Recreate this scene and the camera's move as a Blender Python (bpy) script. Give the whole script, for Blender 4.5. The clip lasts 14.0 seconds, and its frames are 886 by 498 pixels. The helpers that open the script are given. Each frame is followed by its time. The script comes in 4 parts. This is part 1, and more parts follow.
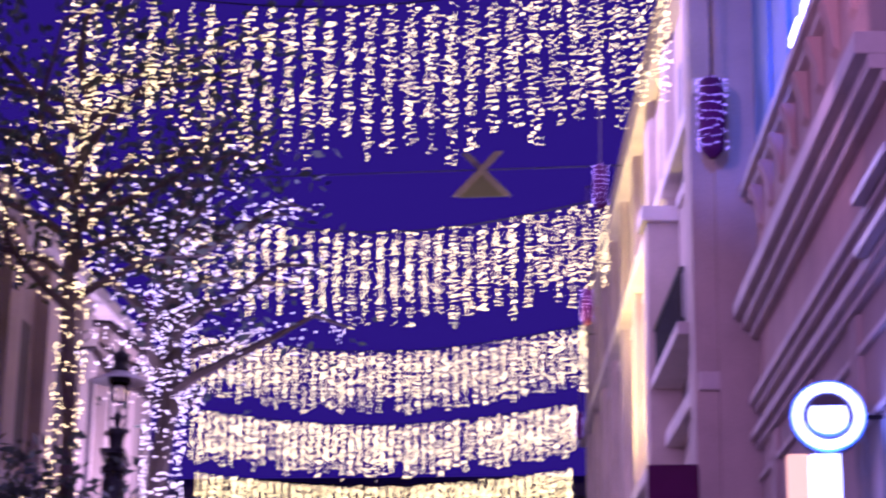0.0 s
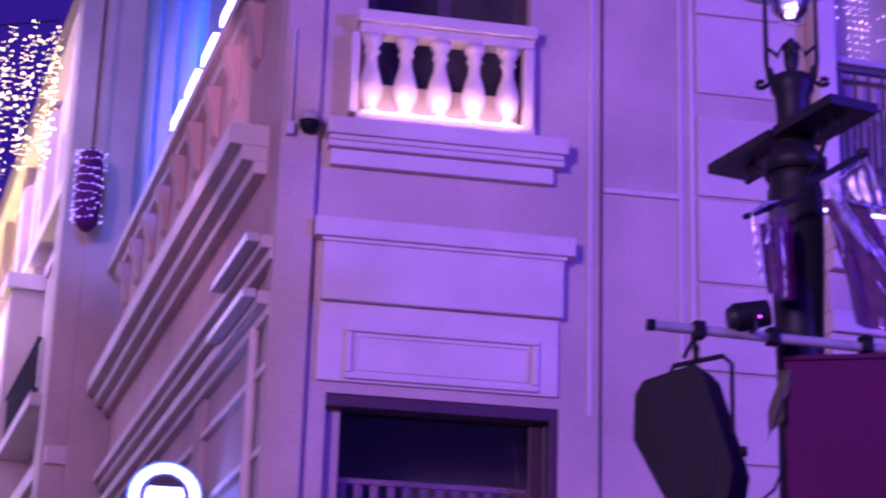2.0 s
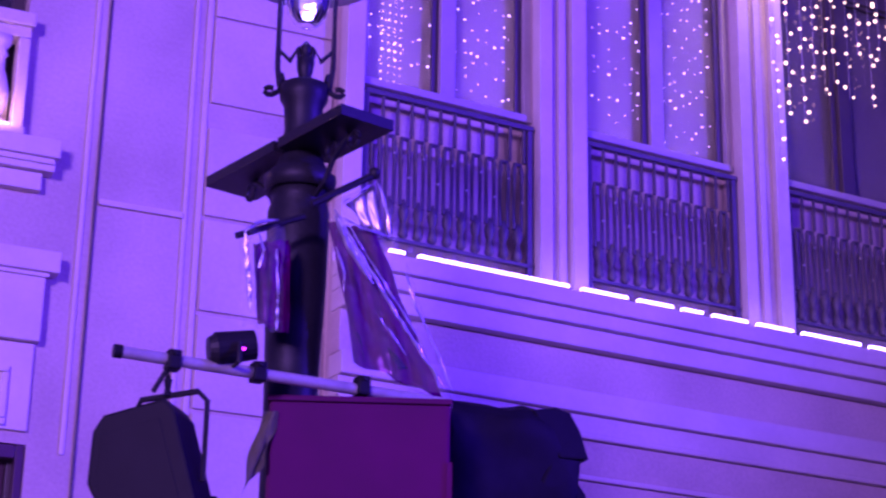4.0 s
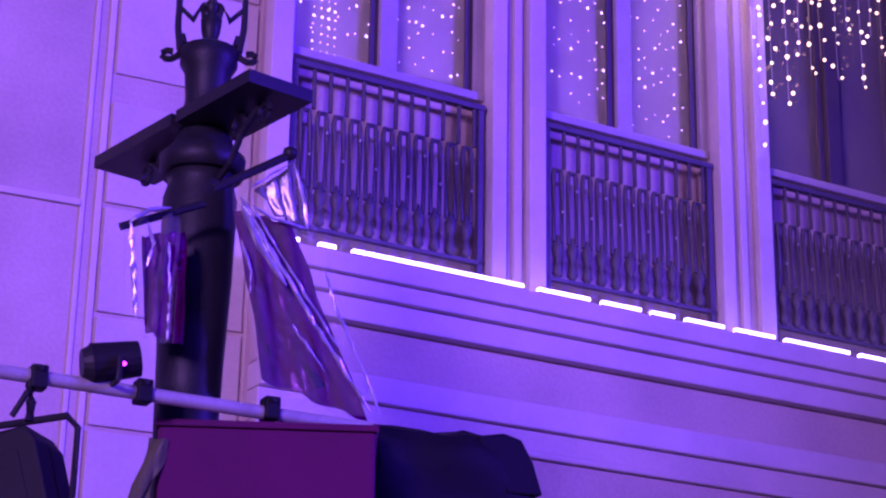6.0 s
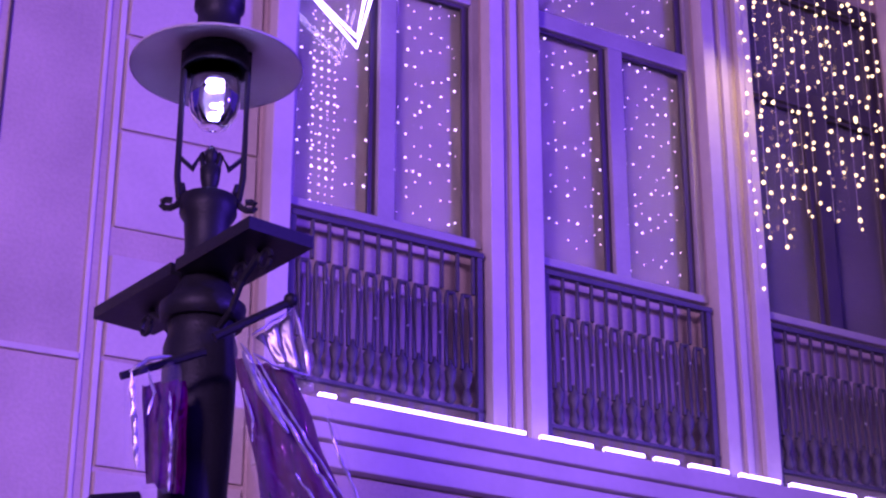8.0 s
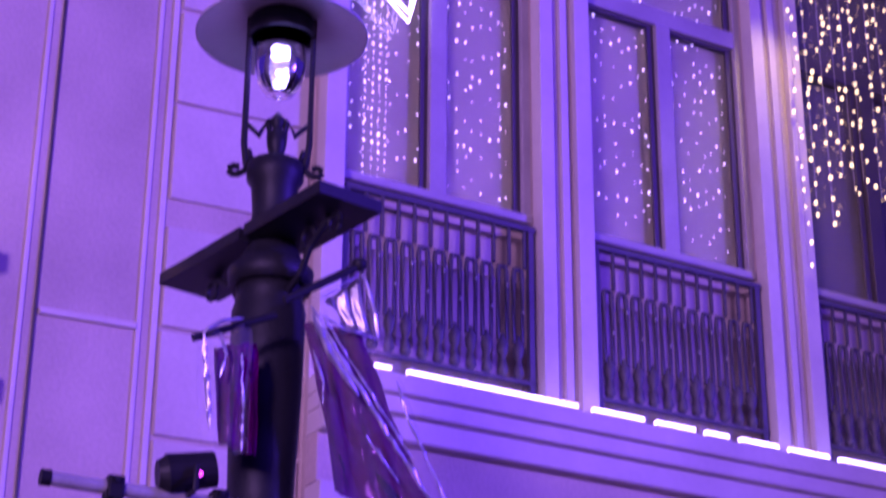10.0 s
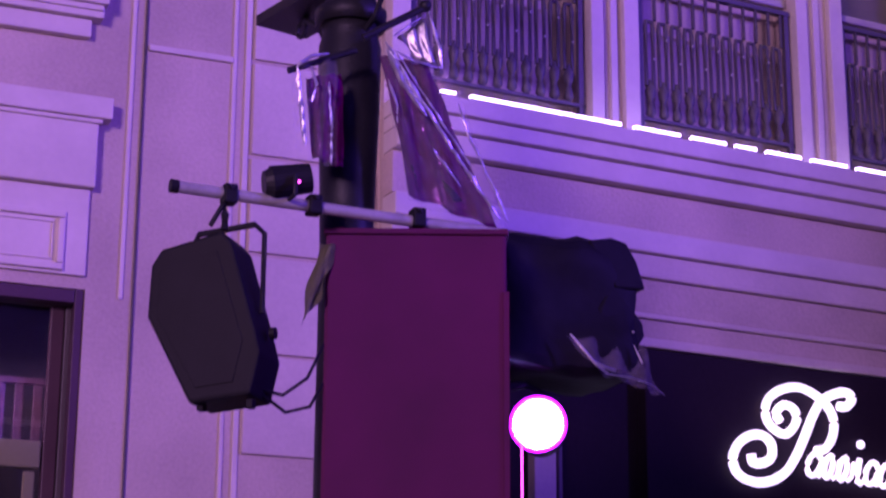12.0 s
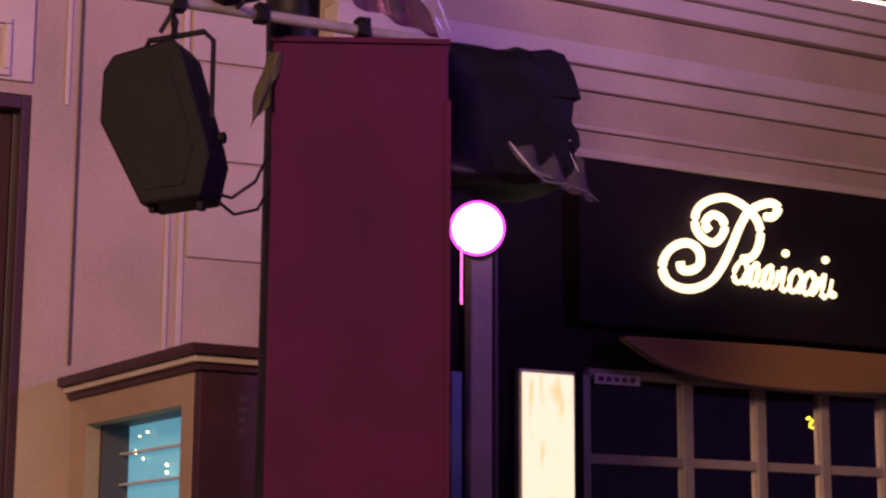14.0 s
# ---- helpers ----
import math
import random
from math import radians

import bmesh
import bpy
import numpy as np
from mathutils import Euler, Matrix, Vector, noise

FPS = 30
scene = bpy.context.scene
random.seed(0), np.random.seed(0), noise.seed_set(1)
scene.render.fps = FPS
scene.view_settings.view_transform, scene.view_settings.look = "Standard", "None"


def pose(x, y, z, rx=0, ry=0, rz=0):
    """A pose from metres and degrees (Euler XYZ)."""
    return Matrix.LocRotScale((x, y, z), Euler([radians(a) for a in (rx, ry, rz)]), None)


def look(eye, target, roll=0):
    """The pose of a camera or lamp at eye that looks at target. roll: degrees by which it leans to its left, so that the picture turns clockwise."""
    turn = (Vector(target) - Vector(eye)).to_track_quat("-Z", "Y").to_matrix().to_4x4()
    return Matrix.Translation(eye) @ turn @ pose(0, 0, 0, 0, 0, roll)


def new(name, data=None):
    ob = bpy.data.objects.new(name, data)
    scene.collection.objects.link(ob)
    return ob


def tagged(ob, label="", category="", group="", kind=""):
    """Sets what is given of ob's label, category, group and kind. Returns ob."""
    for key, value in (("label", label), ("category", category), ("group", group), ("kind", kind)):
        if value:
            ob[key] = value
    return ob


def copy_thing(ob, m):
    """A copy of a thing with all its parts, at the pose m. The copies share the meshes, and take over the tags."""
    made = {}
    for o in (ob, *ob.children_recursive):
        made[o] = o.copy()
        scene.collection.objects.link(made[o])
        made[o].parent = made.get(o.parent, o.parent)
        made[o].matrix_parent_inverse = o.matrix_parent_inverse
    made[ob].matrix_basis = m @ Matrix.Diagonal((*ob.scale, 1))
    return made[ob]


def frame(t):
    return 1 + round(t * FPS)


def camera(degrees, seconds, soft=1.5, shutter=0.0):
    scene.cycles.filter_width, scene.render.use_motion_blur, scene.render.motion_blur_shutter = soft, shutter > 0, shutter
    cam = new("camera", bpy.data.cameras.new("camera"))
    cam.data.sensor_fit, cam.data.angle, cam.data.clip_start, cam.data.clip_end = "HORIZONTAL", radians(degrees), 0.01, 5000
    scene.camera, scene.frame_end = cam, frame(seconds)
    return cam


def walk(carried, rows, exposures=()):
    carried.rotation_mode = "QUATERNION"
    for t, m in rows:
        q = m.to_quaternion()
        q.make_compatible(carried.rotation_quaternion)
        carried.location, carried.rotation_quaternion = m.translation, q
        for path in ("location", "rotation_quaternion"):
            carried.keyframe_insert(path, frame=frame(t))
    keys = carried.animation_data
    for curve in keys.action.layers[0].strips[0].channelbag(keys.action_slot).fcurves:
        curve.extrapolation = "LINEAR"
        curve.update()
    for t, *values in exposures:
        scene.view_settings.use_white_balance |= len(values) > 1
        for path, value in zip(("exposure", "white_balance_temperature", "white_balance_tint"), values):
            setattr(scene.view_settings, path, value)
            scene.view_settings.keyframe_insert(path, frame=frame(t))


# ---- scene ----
cam = camera(26.0, 14.0, soft=2.3, shutter=0.4)
# seconds, place, point looked at, roll
PATH = [
    (0, (-0.219, -13.082, 0.709), (-0.521, -11.178, 1.243), 0.9),
    (0.5, (-0.134, -13.068, 0.696), (-0.256, -11.151, 1.254), 1.9),
    (1, (-0.144, -13.093, 0.652), (-0.093, -11.181, 1.238), 1.7),
    (1.5, (-0.097, -13.069, 0.629), (0.09, -11.173, 1.238), 1.8),
    (2, (-0.087, -13.048, 0.665), (0.248, -11.18, 1.296), 1.8),
    (2.5, (0.083, -13.08, 0.661), (0.543, -11.248, 1.316), 2.0),
    (3, (0.198, -12.932, 0.688), (0.773, -11.138, 1.361), 1.7),
    (3.5, (0.53, -12.325, 0.873), (1.202, -10.569, 1.554), 1.4),
    (4, (0.712, -11.853, 1.013), (1.476, -10.135, 1.696), 1.0),
    (4.2, (0.807, -11.688, 1.054), (1.588, -9.98, 1.74), 0.9),
    (6.3, (1.5, -10.431, 1.646), (2.305, -8.728, 2.319), 0.9),
    (6.5, (1.484, -10.412, 1.657), (2.296, -8.716, 2.338), 0.6),
    (7, (1.483, -10.411, 1.632), (2.297, -8.748, 2.387), 0.0),
    (7.5, (1.474, -10.492, 1.642), (2.264, -8.833, 2.432), 0.5),
    (7.7, (1.478, -10.459, 1.617), (2.263, -8.806, 2.425), 0.2),
    (9.8, (1.328, -10.373, 1.436), (2.074, -8.729, 2.296), 0.5),
    (10, (1.277, -10.324, 1.432), (2.041, -8.667, 2.251), 0.4),
    (10.5, (1.204, -10.527, 1.321), (1.986, -8.829, 2.033), 0.9),
    (11, (1.106, -10.874, 1.169), (1.866, -9.144, 1.824), 0.5),
    (11.5, (1.036, -11.036, 1.111), (1.776, -9.278, 1.714), 0.7),
    (12, (0.709, -11.785, 0.836), (1.445, -10.009, 1.387), 0.3),
    (12.5, (0.565, -12.094, 0.724), (1.309, -10.301, 1.203), 0.5),
    (13, (0.546, -12.082, 0.665), (1.294, -10.277, 1.092), 0.1),
    (13.5, (0.541, -11.993, 0.709), (1.324, -10.194, 1.098), 0.1),
    (14, (0.533, -12.042, 0.717), (1.353, -10.255, 1.081), 0.3),
]
EXPOSURE = [(0.0, -0.1, 4450, 112), (0.4, -0.32, 4750, 72), (0.9, -0.05, 4600, 72), (1.5, 0.15, 4500, 104), (2.2, 0.18, 4600, 128), (3.0, 0.28, 4650, 155), (3.6, 0.32, 4650, 155), (4.2, 0.35, 4600, 148),
            (6.5, 0.35, 4600, 138), (7.5, 0.38, 4550, 116), (9.8, 0.35, 4500, 112), (10.3, 0.4, 4480, 140), (11.0, 0.75, 4600, 162), (11.5, 0.8, 4600, 158), (11.9, 0.35, 4650, 108),
            (12.5, 0.3, 4900, 88), (13.0, 1.15, 4650, 160), (13.5, 0.7, 4600, 138), (14.0, 0.36, 6700, 36)]
walk(cam, [(t, look(eye, target, roll)) for t, eye, target, roll in PATH], EXPOSURE)

# ---- light ----
night = bpy.data.worlds.new("night")
night.use_nodes = True
night.node_tree.nodes["Background"].inputs[0].default_value = (0.20, 0.09, 0.38, 1)
night.node_tree.nodes["Background"].inputs[1].default_value = 0.16
scene.world = night


def lamp(name, kind, place, target, power, colour, size=0.5, angle=60, blend=0.5):
    data = bpy.data.lights.new(name, kind)
    data.energy, data.color = power, colour
    if kind == "AREA":
        data.size = size
    else:
        data.shadow_soft_size = size
    if kind == "SPOT":
        data.spot_size, data.spot_blend = radians(angle), blend
    ob = new(name, data)
    ob.matrix_world = look(place, target)
    return ob


# unseen lamps, assumed on the plaza: violet from the right, warm from the left
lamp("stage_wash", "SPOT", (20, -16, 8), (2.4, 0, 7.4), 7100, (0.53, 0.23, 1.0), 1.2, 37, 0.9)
lamp("plaza_lamp", "AREA", (-9, -17, 7), (4, 0, 3.5), 1900, (1.0, 0.60, 0.36), 3.0)
# two added fills with no fixture: one in the shop, one over the street
lamp("shop_light", "SPOT", (11.5, 2.9, 3.2), (9.0, 1.0, 0.5), 25, (1.0, 0.6, 0.35), 0.05, 90)
lamp("street_glow", "AREA", (-4.5, 14, 9.5), (-1.0, 14, 3), 520, (1.0, 0.80, 0.45), 8.0)
# added spot from above, yellowing the pilaster beside the icicle bulbs
lamp("ledge_uplight", "SPOT", (8.9, -0.45, 9.6), (8.85, 0.0, 7.4), 95, (1.0, 0.82, 0.0), 0.05, 70, 1.0)
# invented yellow spot in mid-street, in place of the bulb curtains' light
lamp("side_uplight", "SPOT", (-4.3, 18.5, 5.5), (-1.5, 18.0, 10.5), 3000, (1.0, 0.86, 0.0), 0.3, 130, 0.9)
upl = lamp("balcony_uplight", "AREA", (2.2, -0.22, 6.06), (2.2, -0.02, 6.25), 5.0, (1.0, 0.66, 0.14), 1.2)
upl.data.shape, upl.data.size_y = "RECTANGLE", 0.03
# extra orange spot without a fixture, warming the peach storey
lamp("side_wall_light", "SPOT", (-0.6, 0.5, 6.4), (0.8, 5.0, 7.2), 120, (1.0, 0.52, 0.25), 0.1, 75)
# unseen blue spot, added to brighten the storey over the LED bars
lamp("blue_wall_light", "SPOT", (-0.7, 3.6, 8.0), (0.5, 6.6, 9.4), 260, (0.28, 0.58, 1.0), 0.1, 80)


# ---- materials ----
def material(name, colour, rough=0.7, metal=0.0, grain=30.0, vary=0.12, bump=0.15, stain=1.2, stain_depth=0.25, random_tint=0.0, gloss=0.5):
    m = bpy.data.materials.new(name)
    m.use_nodes = True
    n, k = m.node_tree.nodes, m.node_tree.links
    b = n["Principled BSDF"]
    b.inputs["Roughness"].default_value, b.inputs["Metallic"].default_value = rough, metal
    b.inputs["Specular IOR Level"].default_value = gloss
    co = n.new("ShaderNodeTexCoord")
    fine, broad = n.new("ShaderNodeTexNoise"), n.new("ShaderNodeTexNoise")
    fine.inputs["Scale"].default_value, fine.inputs["Detail"].default_value = grain, 4
    broad.inputs["Scale"].default_value, broad.inputs["Detail"].default_value = stain, 5
    k.new(co.outputs["Object"], fine.inputs["Vector"])
    k.new(co.outputs["Object"], broad.inputs["Vector"])
    mix = n.new("ShaderNodeMix")
    mix.data_type = "RGBA"
    mix.inputs[6].default_value = (*[c * (1 - vary) for c in colour], 1)
    mix.inputs[7].default_value = (*[min(1, c * (1 + vary)) for c in colour], 1)
    k.new(fine.outputs[0], mix.inputs[0])
    ramp = n.new("ShaderNodeMapRange")
    ramp.inputs[1].default_value, ramp.inputs[2].default_value = 0.3, 0.75
    ramp.inputs[3].default_value, ramp.inputs[4].default_value = 1 - stain_depth, 1.0
    k.new(broad.outputs[0], ramp.inputs[0])
    mul = n.new("ShaderNodeVectorMath")
    mul.operation = "SCALE"
    k.new(mix.outputs[2], mul.inputs[0])
    k.new(ramp.outputs[0], mul.inputs["Scale"])
    last = mul.outputs[0]
    if random_tint:
        info, rr, sc = n.new("ShaderNodeObjectInfo"), n.new("ShaderNodeMapRange"), n.new("ShaderNodeVectorMath")
        rr.inputs[3].default_value, rr.inputs[4].default_value = 1 - random_tint, 1 + random_tint
        k.new(info.outputs["Random"], rr.inputs[0])
        sc.operation = "SCALE"
        k.new(last, sc.inputs[0])
        k.new(rr.outputs[0], sc.inputs["Scale"])
        last = sc.outputs[0]
    k.new(last, b.inputs["Base Color"])
    if bump:
        bp = n.new("ShaderNodeBump")
        bp.inputs["Strength"].default_value, bp.inputs["Distance"].default_value = bump, 0.01
        k.new(fine.outputs[0], bp.inputs["Height"])
        k.new(bp.outputs[0], b.inputs["Normal"])
    return m


def glow(name, colour, strength):
    m = bpy.data.materials.new(name)
    m.use_nodes = True
    b = m.node_tree.nodes["Principled BSDF"]
    b.inputs["Base Color"].default_value = (*colour, 1)
    b.inputs["Emission Color"].default_value = (*colour, 1)
    b.inputs["Emission Strength"].default_value = strength
    return m


def glass(name, colour=(1, 1, 1), rough=0.03):
    m = bpy.data.materials.new(name)
    m.use_nodes = True
    b = m.node_tree.nodes["Principled BSDF"]
    b.inputs["Base Color"].default_value = (*colour, 1)
    b.inputs["Roughness"].default_value = rough
    b.inputs["Transmission Weight"].default_value = 1.0
    b.inputs["IOR"].default_value = 1.45
    return m


def paved(m):
    """Slab joints over a plain material."""
    n, k = m.node_tree.nodes, m.node_tree.links
    b, br, co = n["Principled BSDF"], n.new("ShaderNodeTexBrick"), n.new("ShaderNodeTexCoord")
    br.inputs["Scale"].default_value, br.inputs["Mortar Size"].default_value = 1.0, 0.012
    br.inputs["Brick Width"].default_value, br.inputs["Row Height"].default_value = 0.8, 0.4
    br.inputs["Color1"].default_value, br.inputs["Color2"].default_value, br.inputs["Mortar"].default_value = (1, 1, 1, 1), (0.8, 0.78, 0.76, 1), (0.4, 0.4, 0.4, 1)
    k.new(co.outputs["Object"], br.inputs["Vector"])
    old = b.inputs["Base Color"].links[0].from_socket
    mx = n.new("ShaderNodeVectorMath")
    mx.operation = "MULTIPLY"
    k.new(old, mx.inputs[0])
    k.new(br.outputs["Color"], mx.inputs[1])
    k.new(mx.outputs[0], b.inputs["Base Color"])


STUCCO = material("cream_stucco", (0.56, 0.47, 0.37), 0.85, grain=38, vary=0.16, bump=0.5, stain=1.1, stain_depth=0.3)
STONE = material("pale_stone", (0.60, 0.53, 0.45), 0.75, grain=30, vary=0.1, bump=0.2, stain=1.5, stain_depth=0.2)
TRIM = material("painted_trim", (0.64, 0.58, 0.50), 0.6, grain=20, vary=0.06, bump=0.1, stain=2, stain_depth=0.18)
SIDE = material("side_stucco", (0.50, 0.40, 0.33), 0.85, grain=40, vary=0.12, bump=0.3, stain=0.5, stain_depth=0.35)
# side stucco made peach: warm light under the LED ledge, held in the colour
PEACH = material("peach_stucco", (0.54, 0.38, 0.30), 0.8, grain=30, vary=0.12, bump=0.3, stain=1.0, stain_depth=0.3)
# blue light on the upper storey, put into base colour; also the shop's strip
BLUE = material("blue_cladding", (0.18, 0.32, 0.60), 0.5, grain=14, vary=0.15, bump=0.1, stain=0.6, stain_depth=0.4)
IRON = material("black_iron", (0.020, 0.020, 0.026), 0.5, 0.1, grain=60, vary=0.3, bump=0.2, stain=6, stain_depth=0.3, gloss=0.25)
RAIL = material("dark_rail_iron", (0.10, 0.088, 0.105), 0.6, 0.2, grain=60, vary=0.3, bump=0.1, stain=5, stain_depth=0.3)
BLACK = material("black_plastic", (0.010, 0.010, 0.014), 0.6, grain=120, vary=0.3, bump=0.3, stain=5, stain_depth=0.3, gloss=0.2)
BAG = material("black_sheet", (0.010, 0.009, 0.015), 0.6, grain=14, vary=0.3, bump=0.25, stain=4, stain_depth=0.3, gloss=0.12)
STEEL = material("galvanised_pipe", (0.66, 0.64, 0.62), 0.35, 0.5, grain=50, vary=0.15, bump=0.1, stain=6, stain_depth=0.35)
MAROON = material("maroon_cloth", (0.10, 0.003, 0.065), 0.85, grain=160, vary=0.2, bump=0.25, stain=1.6, stain_depth=0.35)
DARKWOOD = material("dark_shop_paint", (0.022, 0.015, 0.022), 0.75, grain=30, vary=0.2, bump=0.1, stain=1, stain_depth=0.3, gloss=0.1)
# this tan includes the warm tone of the shop's downlights
AWNING = material("tan_awning", (0.34, 0.19, 0.08), 0.8, grain=120, vary=0.12, bump=0.3, stain=1.2, stain_depth=0.3)
KIOSK = material("kiosk_stone", (0.46, 0.36, 0.25), 0.7, grain=25, vary=0.1, bump=0.2, stain=1.5, stain_depth=0.25)
KIOSKDARK = material("kiosk_dark_panel", (0.07, 0.03, 0.05), 0.5, grain=60, vary=0.2, bump=0.2, stain=2, stain_depth=0.3)
FRAME = material("window_frame_paint", (0.42, 0.38, 0.36), 0.5, grain=30, vary=0.08, bump=0.1, stain=3, stain_depth=0.2)
DARKFRAME = material("dark_window_frame", (0.07, 0.055, 0.06), 0.5, grain=30, vary=0.15, bump=0.1, stain=3, stain_depth=0.2)
BLIND = material("grey_blind", (0.20, 0.20, 0.10), 0.8, grain=60, vary=0.08, bump=0.1, stain=0.8, stain_depth=0.3)
# the grey blind again, the right bays' shade put into its colour
DIMBLIND = material("dark_drape", (0.085, 0.08, 0.055), 0.85, grain=40, vary=0.15, bump=0.15, stain=0.9, stain_depth=0.35)
# near-black backings: the darkness of unlit rooms is in this colour
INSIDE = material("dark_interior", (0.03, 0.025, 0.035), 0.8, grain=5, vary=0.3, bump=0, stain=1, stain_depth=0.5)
PAVING = material("granite_paving", (0.22, 0.20, 0.19), 0.6, grain=40, vary=0.25, bump=0.3, stain=0.7, stain_depth=0.4)
paved(PAVING)
BARK = material("bark", (0.10, 0.075, 0.055), 0.9, grain=25, vary=0.35, bump=0.8, stain=3, stain_depth=0.4)
LEAF = material("dark_leaves", (0.05, 0.085, 0.04), 0.6, grain=4, vary=0.4, bump=0, stain=1, stain_depth=0.4)
FARWALL = material("far_wall", (0.16, 0.13, 0.15), 0.85, grain=6, vary=0.2, bump=0.1, stain=0.3, stain_depth=0.4)
WHITE = material("white_enamel", (0.55, 0.53, 0.52), 0.35, grain=20, vary=0.05, bump=0.05, stain=3, stain_depth=0.15)
PAPER = material("white_label", (0.75, 0.73, 0.70), 0.6, grain=30, vary=0.1, bump=0, stain=8, stain_depth=0.3)
PANE = glass("clear_glass")
BULBGLASS = glass("bulb_glass", (1, 0.97, 0.92), 0.02)
FESTOON = glow("festoon_bulb", (1.0, 0.87, 0.06), 8.0)
COOLBULB = glow("cool_bulb", (1.0, 0.90, 0.38), 4.0)
PINKBULB = glow("pinkish_bulb", (1.0, 0.70, 0.85), 2.0)
WINDOWBULB = glow("window_bulb", (1.0, 0.84, 0.55), 1.6)
SOFTLED = glow("soft_led", (1.0, 0.68, 0.34), 0.9)
LED = glow("led_strip", (1.0, 0.80, 0.62), 3.6)
LAMPBULB = glow("lamp_bulb", (1.0, 0.93, 0.86), 4.5)
WHITELED = glow("white_led", (0.85, 0.93, 1.0), 8.0)
ICICLE = glow("icicle_bulb", (1.0, 0.82, 0.06), 2.2)
NEON = glow("warm_neon", (1.0, 0.90, 0.62), 3.0)
SIGNLIGHT = glow("sign_light", (1.0, 0.90, 0.52), 1.2)
RINGLIGHT = glow("ring_light", (0.80, 0.96, 1.0), 2.4)
RIMLIGHT = glow("rim_light", (0.16, 0.42, 0.90), 0.9)
YELLOWLIGHT = glow("yellow_light", (1.0, 0.62, 0.10), 1.1)
POSTER = glow("poster_light", (1.0, 0.92, 0.58), 0.82)
pn, pk = POSTER.node_tree.nodes, POSTER.node_tree.links
ptex, pmix = pn.new("ShaderNodeTexNoise"), pn.new("ShaderNodeValToRGB")
ptex.inputs["Scale"].default_value, ptex.inputs["Detail"].default_value = 5.0, 3
pmix.color_ramp.elements[0].position, pmix.color_ramp.elements[0].color = 0.26, (0.90, 0.55, 0.10, 1)
pmix.color_ramp.elements[1].position, pmix.color_ramp.elements[1].color = 0.46, (1.0, 0.90, 0.58, 1)
pk.new(ptex.outputs[0], pmix.inputs[0])
pk.new(pmix.outputs[0], pn["Principled BSDF"].inputs["Emission Color"])
SCREEN = glow("cyan_screen", (0.10, 0.40, 0.48), 0.55)
MAGENTAHALO = glow("magenta_lens_ring", (1.0, 0.06, 0.80), 3.0)
SPOTLIGHT = glow("stage_spot_lens", (1.0, 0.75, 1.0), 40.0)
PINKLED = glow("pink_led", (1.0, 0.1, 0.35), 4.0)
REDLIGHT = glow("red_light", (1.0, 0.05, 0.08), 2.0)
# red cloth in the film; violet glare is mixed into its plum colour
TENT = material("plum_cloth", (0.16, 0.004, 0.15), 0.8, grain=70, vary=0.3, bump=0.4, stain=5, stain_depth=0.4, gloss=0.15)
# pale metal for parts shaped as highlights of the clear film
FILMGLINT = material("crumpled_foil", (0.95, 0.93, 0.96), 0.42, 1.0, grain=18, vary=0.15, bump=0.5, stain=9, stain_depth=0.35)
FILMGLINT.node_tree.nodes["Principled BSDF"].inputs["Thin Film Thickness"].default_value = 420.0
FILM = bpy.data.materials.new("clear_film")
FILM.use_nodes = True
fb = FILM.node_tree.nodes["Principled BSDF"]
fb.inputs["Base Color"].default_value = (0.85, 0.75, 0.95, 1)
fb.inputs["Roughness"].default_value = 0.07
fb.inputs["Transmission Weight"].default_value = 0.3
fb.inputs["Alpha"].default_value = 0.10
fb.inputs["IOR"].default_value = 1.15
fb.inputs["Specular IOR Level"].default_value = 1.0
fb.inputs["Thin Film Thickness"].default_value = 420.0


# ---- mesh tools ----
def part(name, bm, mat, parent=None, label=""):
    me = bpy.data.meshes.new(name)
    bm.to_mesh(me)
    bm.free()
    me.materials.append(mat)
    ob = new(name, me)
    if parent:
        ob.parent = parent
    if label:
        ob["label"] = label
    return ob


def thing(name, label, category, group="", kind="", place=(0, 0, 0)):
    ob = new(name)
    ob.location = place
    ob.empty_display_size = 0.1
    return tagged(ob, label, category, group, kind)


def box(bm, x0, x1, y0, y1, z0, z1, bevel=0.0):
    m = Matrix.Translation(((x0 + x1) / 2, (y0 + y1) / 2, (z0 + z1) / 2)) @ Matrix.Diagonal((x1 - x0, y1 - y0, z1 - z0, 1))
    g = bmesh.ops.create_cube(bm, size=1.0, matrix=m)
    if bevel:
        es = {e for v in g["verts"] for e in v.link_edges}
        bmesh.ops.bevel(bm, geom=list(es), offset=bevel, segments=2, affect="EDGES", profile=0.6)
    return bm


def B(*a, **k):
    return box(bmesh.new(), *a, **k)


def rod(bm, p0, p1, r0, r1=None, n=10):
    p0, p1 = Vector(p0), Vector(p1)
    d = p1 - p0
    m = Matrix.Translation((p0 + p1) / 2) @ d.to_track_quat("Z", "Y").to_matrix().to_4x4()
    bmesh.ops.create_cone(bm, cap_ends=True, segments=n, radius1=r0, radius2=r0 if r1 is None else r1, depth=d.length, matrix=m)
    return bm


def R(*a, **k):
    return rod(bmesh.new(), *a, **k)


